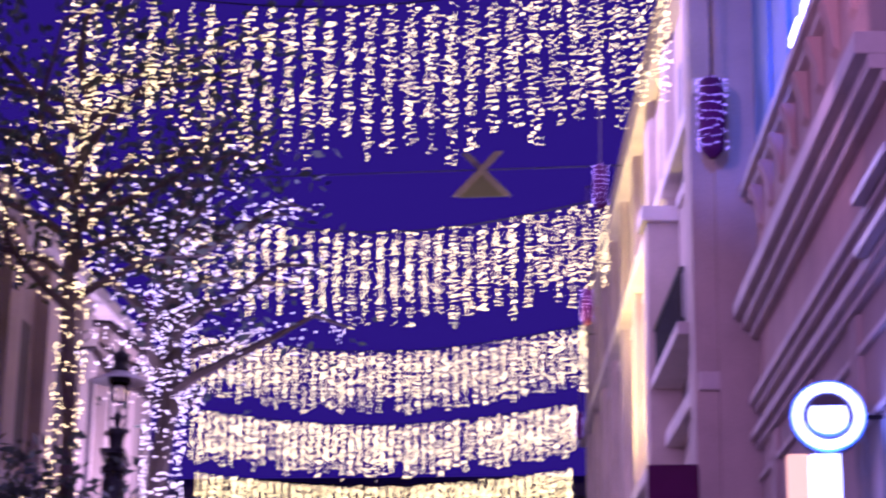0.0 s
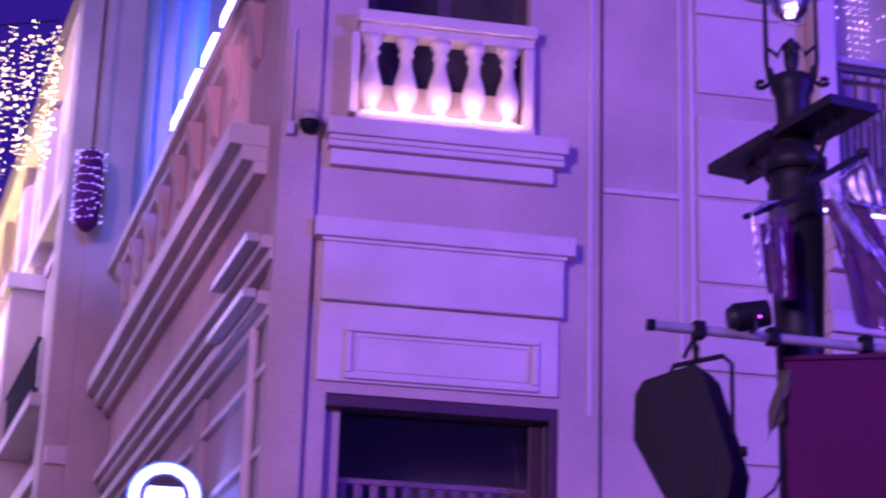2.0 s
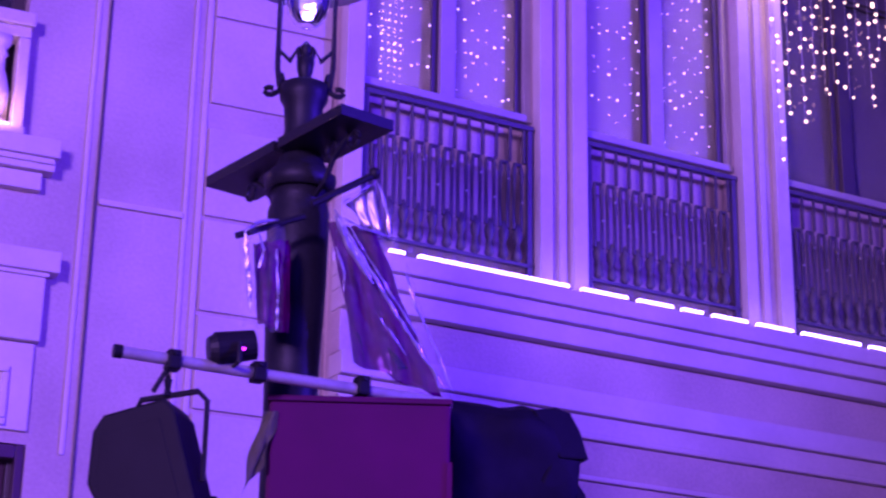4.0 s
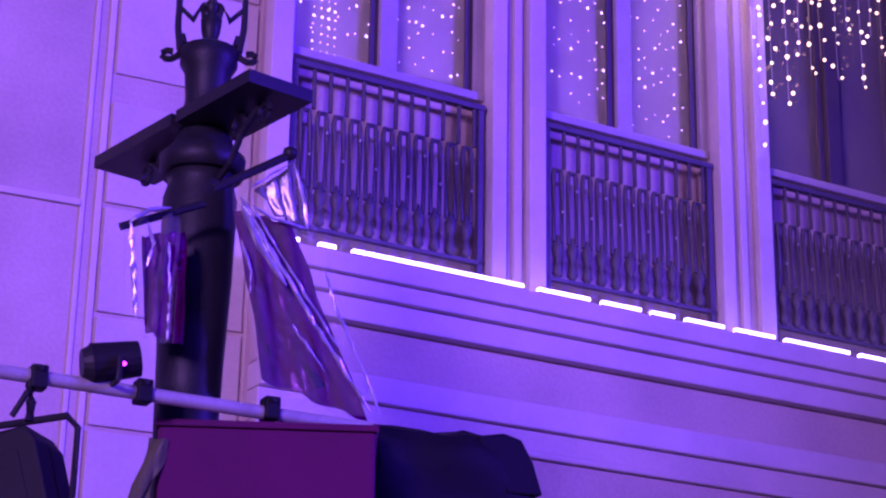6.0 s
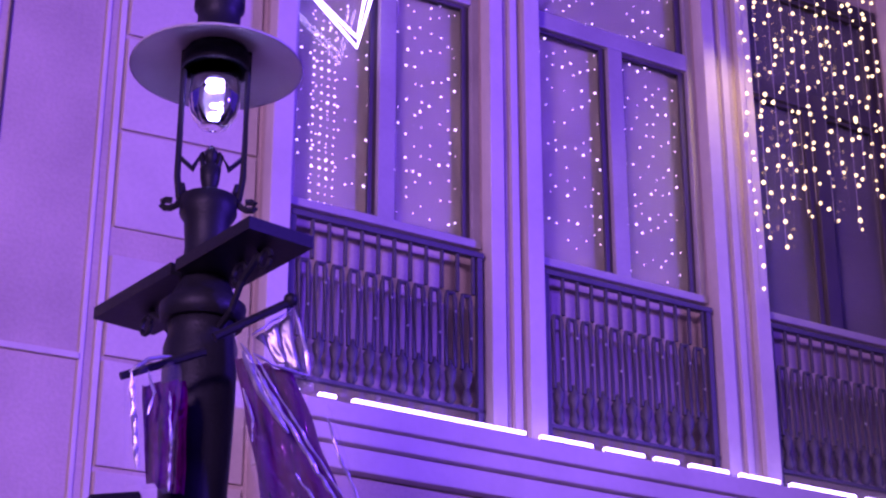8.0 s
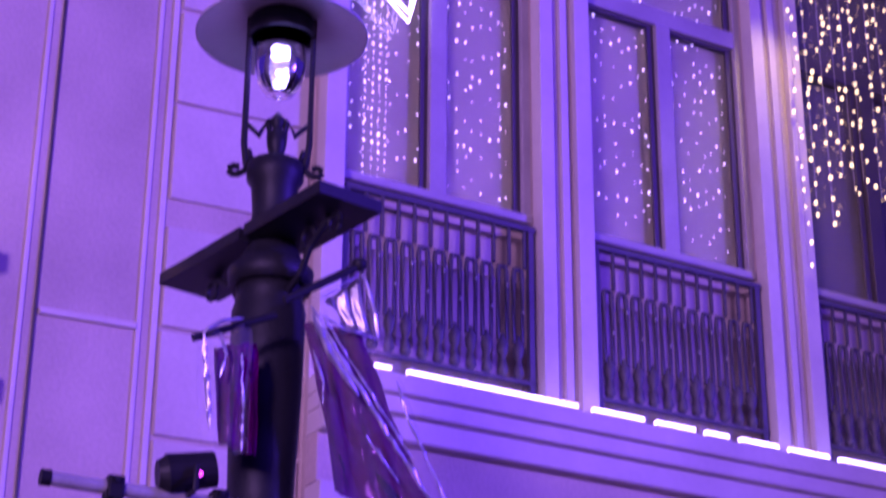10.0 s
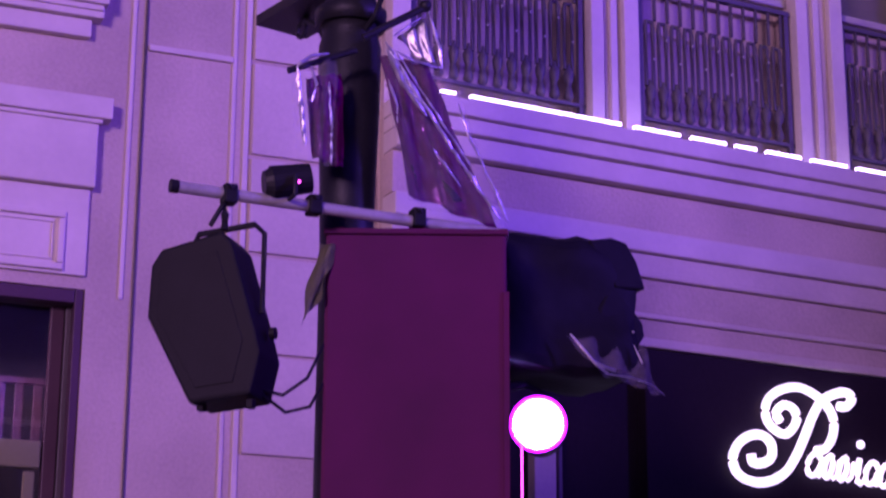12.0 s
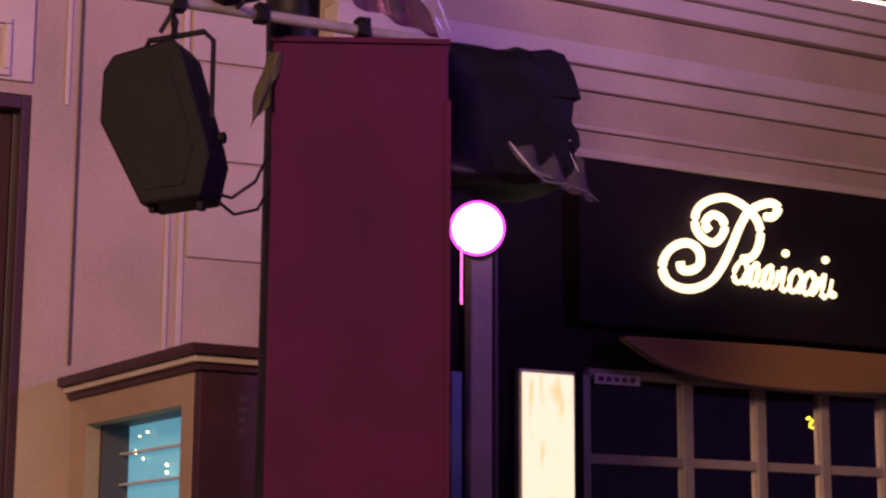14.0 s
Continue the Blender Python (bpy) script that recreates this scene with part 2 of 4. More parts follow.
def tube(bm, pts, r, n=6, close=False):
    pts = [Vector(p) for p in pts]
    rings = []
    for i, p in enumerate(pts):
        a, b = pts[max(i - 1, 0)], pts[min(i + 1, len(pts) - 1)]
        q = (b - a).to_track_quat("Z", "Y")
        rr = r[i] if isinstance(r, (list, tuple)) else r
        rings.append([bm.verts.new(p + q @ Vector((rr * math.cos(k * math.tau / n), rr * math.sin(k * math.tau / n), 0))) for k in range(n)])
    for a, b in zip(rings, rings[1:]):
        for k in range(n):
            bm.faces.new((a[k], a[(k + 1) % n], b[(k + 1) % n], b[k]))
    bm.faces.new(rings[0][::-1])
    bm.faces.new(rings[-1])
    return bm


def lathe(bm, profile, centre=(0, 0, 0), n=24):
    cx, cy, cz = centre
    rings = [[bm.verts.new((cx + r * math.cos(k * math.tau / n), cy + r * math.sin(k * math.tau / n), cz + z)) for k in range(n)] for r, z in profile]
    for a, b in zip(rings, rings[1:]):
        for k in range(n):
            f = bm.faces.new((a[k], a[(k + 1) % n], b[(k + 1) % n], b[k]))
            f.smooth = True
    bm.faces.new(rings[0][::-1])
    bm.faces.new(rings[-1])
    return bm


def prism(bm, poly, y0, y1, bevel=0.0):
    """A polygon in x and z, as thick as y0 to y1."""
    a = [bm.verts.new((x, y0, z)) for x, z in poly]
    b = [bm.verts.new((x, y1, z)) for x, z in poly]
    bm.faces.new(a)
    bm.faces.new(b[::-1])
    for i in range(len(poly)):
        j = (i + 1) % len(poly)
        bm.faces.new((a[j], a[i], b[i], b[j]))
    bmesh.ops.recalc_face_normals(bm, faces=bm.faces)
    if bevel:
        bmesh.ops.bevel(bm, geom=list(bm.edges), offset=bevel, segments=2, affect="EDGES", profile=0.6)
    return bm


def beads(places, r, mat, name, parent=None, label=""):
    """Small bulbs, eight faces each, in one mesh."""
    vs, fs = [], []
    for p in places:
        i = len(vs)
        x, y, z = p
        q = r * random.uniform(0.7, 1.3)
        vs += [(x + q, y, z), (x - q, y, z), (x, y + q, z), (x, y - q, z), (x, y, z + q), (x, y, z - q)]
        fs += [(i, i + 2, i + 4), (i + 2, i + 1, i + 4), (i + 1, i + 3, i + 4), (i + 3, i, i + 4), (i + 2, i, i + 5), (i + 1, i + 2, i + 5), (i + 3, i + 1, i + 5), (i, i + 3, i + 5)]
    me = bpy.data.meshes.new(name)
    me.from_pydata(vs, [], fs)
    me.materials.append(mat)
    ob = new(name, me)
    if parent:
        ob.parent = parent
    if label:
        ob["label"] = label
    return ob


def holed(bm, x0, x1, z0, z1, y0, y1, holes):
    """A wall with openings (x0, x1, z0, z1) through it."""
    xs = sorted({x0, x1, *[h[0] for h in holes], *[h[1] for h in holes]})
    for a, b in zip(xs, xs[1:]):
        cuts = sorted([(h[2], h[3]) for h in holes if h[0] <= a + 1e-6 and h[1] >= b - 1e-6])
        z = z0
        for lo, hi in cuts + [(z1, z1)]:
            if lo > z + 1e-6:
                box(bm, a, b, y0, y1, z, lo)
            z = max(z, hi)
    return bm


G = -0.6    # the paving

# ---- ground and sky-side structure ----
g = bmesh.new()
bmesh.ops.create_grid(g, x_segments=2, y_segments=2, size=400, matrix=Matrix.Translation((0, 0, G)))
tagged(part("ground", g, PAVING), "grey granite plaza paving", "paving", kind="structure")

# ---- corner building, its front on the plaza ----
front = part("wall_front", holed(bmesh.new(), 1.02, 5.12, G, 13.5, 0.0, 0.5,
             [(1.45, 3.13, 0.4, 3.94), (1.62, 2.88, 5.98, 8.6)]), STUCCO)
tagged(front, "cream stuccoed corner building front with mouldings", "wall", kind="structure")
# window cap in three steps, the deep band with its slab, and the beaded panel
for x0, x1, y, z0, z1 in [(1.35, 3.15, -0.16, 5.84, 5.97), (1.365, 3.13, -0.115, 5.755, 5.838), (1.39, 3.06, -0.065, 5.63, 5.753),
                          (1.30, 3.22, -0.13, 5.06, 5.205), (1.372, 3.14, -0.085, 4.60, 5.058), (1.372, 3.12, -0.03, 4.02, 4.598)]:
    part("moulding", B(x0, x1, y, 0.02, z0, z1, bevel=0.010), TRIM, front)
part("cap_fillet", B(1.37, 3.12, -0.135, -0.11, 5.80, 5.838, bevel=0.006), TRIM, front)
part("band_fillet", B(1.36, 3.16, -0.105, -0.08, 5.03, 5.058, bevel=0.006), TRIM, front)
for x0, x1, z0, z1 in [(1.57, 2.97, 4.385, 4.43), (1.57, 2.97, 4.04, 4.085), (1.57, 1.615, 4.087, 4.383), (2.925, 2.97, 4.087, 4.383)]:
    part("panel_bead", B(x0, x1, -0.058, -0.025, z0, z1, bevel=0.010), TRIM, front)
for x0, x1, z0, z1 in [(1.64, 2.90, 4.352, 4.364), (1.64, 2.90, 4.106, 4.118), (1.64, 1.652, 4.12, 4.35), (2.888, 2.90, 4.12, 4.35)]:
    part("panel_bead", B(x0, x1, -0.042, -0.025, z0, z1, bevel=0.004), TRIM, front)
part("corner_pilaster", B(1.02, 1.29, -0.07, 0.02, G, 13.5, bevel=0.012), STUCCO, front)
for x0, x1 in [(3.34, 3.37), (3.43, 3.46), (4.04, 4.07), (4.13, 4.17)]:
    part("vertical_bead", B(x0, x1 if x0 != 3.43 else 3.448, -0.014, 0.02, 2.2 if x0 != 3.34 else 3.9, 13.5, bevel=0.006), DARKFRAME if x0 == 3.43 else TRIM, front)
for z in (2.95, 3.62, 4.30, 4.98, 5.66, 6.50, 7.17, 7.85, 8.5):
    part("stone_course", B(4.19, 5.08, -0.025, 0.02, z + 0.012, z + 0.66, bevel=0.008), STONE, front)
part("string_course", B(3.46, 4.04, -0.03, 0.02, 5.62, 5.66, bevel=0.006), TRIM, front)
box_cam = thing("security_camera", "small dark dome camera bracketed on the corner pilaster", "camera", place=(1.22, -0.1, 5.92))
part("dome", lathe(bmesh.new(), [(0.005, -0.09), (0.05, -0.075), (0.075, -0.03), (0.08, 0.0)], n=16), BLACK, box_cam)
part("housing", lathe(bmesh.new(), [(0.085, 0.0), (0.09, 0.03), (0.07, 0.07), (0.03, 0.09)], n=16), FRAME, box_cam)
part("arm", R((0, 0, 0.07), (0, 0.06, 0.10), 0.02), FRAME, box_cam)

wl = thing("wall_fixture", "small white junction box on the corner pilaster", "junction box", place=(1.08, -0.075, 5.86))
part("case", B(-0.03, 0.03, -0.05, 0.003, -0.05, 0.05, bevel=0.008), WHITE, wl)
part("conduit", R((0, -0.02, 0.05), (0, -0.02, 0.8), 0.01, n=6), WHITE, wl)

# balustrade in front of the upper window
bal = thing("balustrade", "pale stone balustrade lit warmly from below", "balustrade", place=(0, 0, 0))
part("handrail", B(1.54, 2.91, -0.14, 0.05, 6.76, 6.86, bevel=0.015), STONE, bal)
part("under_rail", B(1.56, 2.89, -0.11, 0.04, 6.68, 6.758, bevel=0.012), STONE, bal)
part("plinth", B(1.55, 2.90, -0.13, 0.05, 5.972, 6.03, bevel=0.01), STONE, bal)
part("end_post", B(2.815, 2.89, -0.11, 0.04, 6.032, 6.678, bevel=0.008), STONE, bal)
part("end_post", B(1.50, 1.565, -0.11, 0.04, 6.032, 6.678, bevel=0.008), STONE, bal)
prof = [(0.088, 0.0), (0.088, 0.035), (0.050, 0.055), (0.048, 0.09), (0.084, 0.16), (0.092, 0.24), (0.074, 0.33), (0.046, 0.42), (0.044, 0.50), (0.062, 0.52), (0.046, 0.56), (0.074, 0.60), (0.084, 0.65)]
part("light_bar", B(1.60, 2.80, -0.125, -0.11, 6.032, 6.045), SOFTLED, bal, "warm LED bar at the foot of the balusters")
part("back_panel", B(1.57, 2.81, 0.055, 0.10, 6.032, 6.34, bevel=0.008), STONE, bal)
first = part("baluster", lathe(bmesh.new(), prof, n=16), STONE, bal)
first.location = (1.66, -0.04, 6.03)
for i in range(1, 5):
    ob = new("baluster", first.data)
    ob.parent, ob.location = bal, (1.66 + 0.26 * i, -0.04, 6.03)


def small_window(name, x0, x1, z0, z1, y, label):
    """Frame, transom and panes, set back in its opening."""
    w = thing(name, label, "window", kind="structure")
    for a, b, c, d in [(x0, x0 + 0.09, z0, z1), (x1 - 0.09, x1, z0, z1), (x0 + 0.09, x1 - 0.09, z1 - 0.09, z1), (x0 + 0.09, x1 - 0.09, z0, z0 + 0.09)]:
        part("window_frame", B(a, b, y, y + 0.08, c, d, bevel=0.008), DARKFRAME, w)
    return w


w = small_window("window_1", 1.45, 3.13, 0.4, 3.94, 0.12, "dark shop window with a pale transom bar")
part("transom", B(1.54, 2.93, 0.11, 0.18, 2.80, 2.97, bevel=0.01), BLIND, w)
part("jamb_lining", B(3.07, 3.126, 0.01, 0.115, 0.4, 3.94, bevel=0.006), KIOSKDARK, w)
part("head_lining", B(1.455, 3.065, 0.01, 0.115, 3.85, 3.935, bevel=0.006), KIOSKDARK, w)
part("jamb_strip", B(2.95, 3.035, 0.135, 0.20, 0.49, 3.85, bevel=0.008), KIOSKDARK, w)
part("inner_frame", B(2.84, 2.91, 0.13, 0.18, 0.49, 2.78, bevel=0.01), BLIND, w)
part("pane", B(1.54, 2.945, 0.155, 0.165, 2.975, 3.85), PANE, w).visible_shadow = False
part("pane", B(1.54, 2.84, 0.155, 0.165, 0.49, 2.80), PANE, w).visible_shadow = False
for i in range(12):
    part("grille_bar", B(1.60 + i * 0.118, 1.655 + i * 0.118, 0.29, 0.31, 2.95, 3.36, bevel=0.004), KIOSKDARK, w)
part("grille_rail", B(1.56, 2.98, 0.28, 0.32, 3.36, 3.40), KIOSKDARK, w)
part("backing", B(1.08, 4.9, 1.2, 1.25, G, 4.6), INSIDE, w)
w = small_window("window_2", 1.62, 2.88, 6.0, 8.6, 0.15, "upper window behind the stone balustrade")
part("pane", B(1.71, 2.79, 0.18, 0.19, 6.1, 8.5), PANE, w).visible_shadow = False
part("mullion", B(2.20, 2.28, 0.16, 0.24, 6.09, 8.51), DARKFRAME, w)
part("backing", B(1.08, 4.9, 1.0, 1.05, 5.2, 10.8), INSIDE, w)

# ---- main front, three bays with iron railings ----
before = set(scene.objects)
BAYS = [(5.29, 6.735), (7.19, 8.63), (9.12, 10.57), (11.03, 12.47)]
main = part("wall_main", holed(bmesh.new(), 5.124, 14.0, 3.93, 13.5, 0.10, 0.5, [(a, b, 5.47, 9.9) for a, b in BAYS]), STUCCO)
tagged(main, "cream stuccoed shop building front with bays", "wall", kind="structure")
PIL = [(5.124, 5.27), (6.75, 7.17), (8.645, 9.105), (10.585, 11.015), (12.485, 12.9)]
for i, (a, b) in enumerate(PIL):
    if i == 0:
        part("pilaster", B(a, b, -0.02, 0.12, 5.66, 13.5, bevel=0.01), TRIM, main)
        continue
    w3 = b - a
    part("pilaster_core", B(a + 0.14, b - 0.1, 0.03, 0.12, 5.47, 13.5, bevel=0.008), STUCCO, main)
    part("pilaster_strip", B(a, a + 0.11, -0.02, 0.12, 5.47, 13.5, bevel=0.01), TRIM, main)
    part("pilaster_strip", B(b - 0.13, b, -0.02, 0.12, 5.47, 13.5, bevel=0.01), TRIM, main)
    part("pilaster_bead", B(a + 0.18, a + 0.24, 0.0, 0.05, 5.47, 13.5, bevel=0.008), TRIM, main)
# entablature steps, from the ledge down to the shop sign
STEPS = [(5.36, 5.485, -0.24), (5.25, 5.36, -0.195), (5.10, 5.25, -0.14), (4.79, 5.10, -0.05), (4.625, 4.79, -0.105), (4.48, 4.625, -0.055),
         (4.44, 4.48, -0.09), (4.18, 4.44, -0.045), (4.14, 4.18, -0.08), (4.00, 4.14, -0.045), (3.93, 4.00, -0.08)]
for z0, z1, y in STEPS:
    part("cornice_band", B(5.124, 14.0, y, 0.11, z0 + 0.002, z1, bevel=0.012), STUCCO if y in (-0.05, -0.045) else TRIM if y < -0.1 else STONE, main)

# LED strip lamps along the ledge
DASH = [(5.006, 5.29), (5.403, 5.536), (5.631, 6.88), (6.975, 7.391), (7.467, 7.798), (7.865, 8.073), (8.148, 8.489), (8.565, 8.925), (9.0, 9.597), (9.673, 10.07), (10.165, 10.685), (10.78, 11.443)]
for a, b in DASH:
    s = thing("led_bar", "thin glowing warm white LED bar on the ledge", "light bar", "light bars on the ledge", place=((a + b) / 2, -0.20, 5.487))
    h = (b - a) / 2
    part("tube", B(-h + 0.01, h - 0.01, -0.02, 0.02, 0.008, 0.042, bevel=0.008), LED, s)
    part("base", B(-h, h, -0.025, 0.025, 0.0, 0.012), FRAME, s)


def railing(a, b):
    """Short bars above, looped bars in the middle, vase-shaped feet below."""
    r = thing("railing", "dark cast-iron railing with looped bars and vase feet", "railing", "railings of the bays")
    y, n = 0.06, 11
    step = (b - a - 0.12) / n
    part("top_rail", B(a, b, y - 0.03, y + 0.03, 6.79, 6.83, bevel=0.008), RAIL, r)
    part("bottom_rail", B(a, b, y - 0.02, y + 0.02, 5.70, 5.725), RAIL, r)
    for x in (a + 0.02, b - 0.03):
        part("end_bar", B(x - 0.02, x + 0.02, y - 0.02, y + 0.02, 5.47, 6.79), RAIL, r)
    w = step * 0.27
    upper = R((0, 0, 6.52), (0, 0, 6.79), 0.014, n=6)
    loop = tube(bmesh.new(), [(-w, 0, 5.98), (-w, 0, 6.46), (-w * 0.8, 0, 6.50), (w * 0.8, 0, 6.50), (w, 0, 6.46), (w, 0, 5.98)], 0.017, 6)
    foot = lathe(bmesh.new(), [(0.012, 5.725), (0.040, 5.76), (0.028, 5.82), (0.016, 5.85), (0.036, 5.90), (0.042, 5.95), (0.014, 6.00), (0.010, 6.03)], n=8)
    stud = lathe(bmesh.new(), [(0.003, -0.010), (0.010, 0), (0.003, 0.010)], n=6)
    pieces = [part("upper_bar", upper, RAIL, r), part("looped_bar", loop, RAIL, r), part("vase_foot", foot, RAIL, r), part("stud", stud, STEEL, r)]
    for k, src in enumerate(pieces):
        for i in range(n):
            o = src if i == 0 else new(src.name.split(".")[0], src.data)
            o.parent = r
            x = a + 0.05 + step * (i + (0.5 if k else 0.95))
            o.location = (x + (w if k == 3 else 0), y - (0.014 if k == 3 else 0), (6.20 + 0.17 * (i % 2)) if k == 3 else 0)
    return r


def bay_window(name, a, b):
    w = thing(name, "tall timber window with grey blinds and tiny hanging bulbs", "window", kind="structure")
    m = (a + b) / 2
    timber = DARKFRAME if a > 9 else FRAME
    part("sill_panel", B(a, b, 0.24, 0.32, 5.47, 6.88), STUCCO, w)
    part("window_sill", B(a, b, 0.08, 0.32, 6.88, 6.94, bevel=0.01), FRAME, w)
    for x0, x1, z0, z1 in [(a, a + 0.05, 6.94, 9.9), (b - 0.06, b, 6.94, 9.9), (m - 0.065, m + 0.065, 6.94, 8.78), (a + 0.05, b - 0.06, 8.78, 8.92), (a + 0.05, b - 0.06, 9.78, 9.9)]:
        part("window_frame", B(x0, x1, 0.10, 0.20, z0, z1, bevel=0.01), timber, w)
    for x0, x1, z0, z1 in [(a + 0.05, m - 0.065, 6.94, 8.78), (m + 0.065, b - 0.06, 6.94, 8.78), (a + 0.05, b - 0.06, 8.92, 9.78)]:
        part("pane", B(x0, x1, 0.165, 0.172, z0, z1), PANE, w).visible_shadow = False
        # dark strips shaped as the shadow of the recess on each pane
        part("gasket", B(x1 - 0.055, x1, 0.14, 0.162, z0, z1), DARKFRAME, w)
        part("gasket", B(x0, x1 - 0.055, 0.14, 0.162, z1 - 0.025, z1), DARKFRAME, w)
    part("blind", B(a, b, 0.215, 0.23, 6.9, 9.9), BLIND if a < 9 else DIMBLIND, w)
    spots = []
    for x0, x1 in [] if a > 9 else [(a + 0.06, m - 0.08), (m + 0.08, b - 0.10)]:
        n = 8
        for i in range(n):
            x = x0 + (x1 - x0) * (i + 0.5) / n + random.uniform(-0.015, 0.015)
            z = 9.7
            while z > 6.98 + random.uniform(0, 0.2):
                spots.append((x + random.uniform(-0.012, 0.012), 0.195 + random.uniform(-0.01, 0.01), z))
                z -= random.uniform(0.07, 0.32)
    if a < 6:
        spots += [(x + random.uniform(-0.004, 0.004), 0.20, 7.0 + 0.062 * k) for x in (5.50, 5.56, 5.61, 5.66) for k in range(24)]
    if spots:
        bright = [p for p in spots if random.random() < 0.45]
        beads([p for p in spots if p not in bright], 0.0062, WINDOWBULB, "window_bulbs", w, "tiny warm bulbs on hanging wires")
        beads(bright, 0.0100, WINDOWBULB, "window_bulbs", w, "tiny warm bulbs on hanging wires")


for i, (a, b) in enumerate(BAYS):
    railing(a + 0.01, b - 0.01)
    bay_window("window_%d" % (i + 3), a, b)
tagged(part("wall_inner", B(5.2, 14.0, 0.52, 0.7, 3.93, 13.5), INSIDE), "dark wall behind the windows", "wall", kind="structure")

# hanging star of warm tube light in the first bay
star = thing("light_star", "hanging star outline of warm white tube light", "light star", place=(0, 0.04, 0))
for d in (0.0, 0.055):
    part("tube", tube(bmesh.new(), [(5.28 - d * 0.2, 0, 8.53 + d * 0.2), (5.74, 0, 8.13 + d * 1.4), (5.85 - d * 0.9, 0, 8.58)], 0.011), NEON, star)
part("wire", R((5.57, 0, 8.45), (5.57, 0, 9.9), 0.004, n=5), RAIL, star)

# bright strands before the third bay
strands, wires = [], bmesh.new()
for i in range(12):
    x = 9.00 + i * 0.125 + random.uniform(-0.03, 0.03)
    low = (7.02 if i < 2 else 7.40) + 0.055 * i + (0.28 if i % 2 else 0.0) + 0.12 * math.sin(i * 2.1)
    rod(wires, (x, -0.06, low), (x, -0.06, 9.95), 0.003, n=4)
    z = low
    while z < 9.9:
        strands.append((x + random.uniform(-0.035, 0.035), -0.07 + random.uniform(-0.03, 0.03), z))
        z += random.uniform(0.05, 0.20)
ic = thing("icicle_lights", "curtain of bright warm bulbs on thin wires", "string lights", kind="stuff")
beads(strands, 0.0165, ICICLE, "bulbs", ic)
part("wires", wires, FRAME, ic)

# ---- shop front under the cornice ----
shop = part("shop_front", holed(bmesh.new(), 5.124, 14.0, G, 3.926, 0.06, 0.4, [(6.64, 7.13, 0.6, 2.36), (7.22, 12.2, 0.5, 2.42)]), DARKWOOD)
tagged(shop, "dark painted shop front with a gridded window", "shop front", kind="structure")
for x0, x1, m in [(6.23, 6.405, STONE), (6.415, 6.455, DARKFRAME)]:
    part("column", B(x0, x1, -0.03, 0.07, G, 3.25, bevel=0.015), m, shop)
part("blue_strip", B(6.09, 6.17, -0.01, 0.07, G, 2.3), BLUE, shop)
MULL = (7.225, 8.145, 8.835, 9.46, 10.09, 10.72, 11.35)
for x in MULL:
    part("mullion", B(x, x + 0.085, 0.10, 0.20, 0.5, 2.42, bevel=0.008), FRAME, shop)
for z in (0.6, 1.16, 1.725):
    part("glazing_bar", B(7.22, 12.2, 0.12, 0.18, z, z + 0.07, bevel=0.006), FRAME, shop)
part("head_bar", B(7.22, 12.2, 0.10, 0.20, 2.35, 2.42, bevel=0.008), FRAME, shop)
for x0, x1 in zip(MULL, MULL[1:]):
    part("pane", B(x0 + 0.085, x1, 0.145, 0.152, 0.5, 2.35), PANE, shop).visible_shadow = False
tagged(part("wall_shop_back", B(5.2, 14.0, 3.4, 3.5, G, 3.9), INSIDE), "dark sheet standing for the unlit back of the shop", "wall", kind="structure")
beads([(10.2 + random.uniform(-0.15, 0.15), 1.0, 2.22 + random.uniform(-0.06, 0.06)) for _ in range(9)] + [(7.25 + random.uniform(0, 0.25), 0.6, 1.48 + random.uniform(-0.08, 0.05)) for _ in range(7)], 0.015, ICICLE, "shop_bulbs", shop, "small warm bulbs inside the shop")
board = part("sign_board", B(7.12, 13.5, -0.06, 0.055, 2.72, 3.925, bevel=0.015), DARKWOOD)
tagged(board, "long dark shop sign board over the window", "sign board")

# lit emblem: one large curl and a row of small rounded strokes
sign = thing("lit_sign", "glowing cream script emblem on a dark board", "sign", place=(0, -0.10, 0))


def stroke(pts, radius):
    """A rounded stroke through points given in thirds of a hand's width, smoothed."""
    fine = []
    for k in range(len(pts) - 1):
        p = [Vector(pts[min(max(k + q, 0), len(pts) - 1)]) for q in (-1, 0, 1, 2)]
        for u in (0, 0.25, 0.5, 0.75):
            fine.append(0.5 * (2 * p[1] + (p[2] - p[0]) * u + (2 * p[0] - 5 * p[1] + 4 * p[2] - p[3]) * u * u + (3 * p[1] - p[0] - 3 * p[2] + p[3]) * u ** 3))
    return tube(bmesh.new(), [(7.785 + 0.0181 * q.x, 0, 3.76 - 0.0152 * q.y + 0.0014 * q.x) for q in fine], radius, 8)


part("lower_curl", stroke([(11, 36), (12, 40), (17, 40), (21, 37), (21, 31), (17, 27), (11, 27), (5, 31), (2, 38), (4, 45), (11, 49), (19, 49), (27, 45), (33, 37), (38, 27), (42, 18), (47, 10), (54, 6), (60, 5), (63, 8), (60, 12), (55, 12)], 0.034), SIGNLIGHT, sign)
part("upper_curl", stroke([(26, 20), (24, 16), (28, 12), (33, 14), (34, 20), (29, 26), (23, 24), (19, 18), (20, 10), (26, 5), (35, 3), (43, 6), (50, 12), (53, 19), (52, 27), (48, 33), (42, 34)], 0.032), SIGNLIGHT, sign)
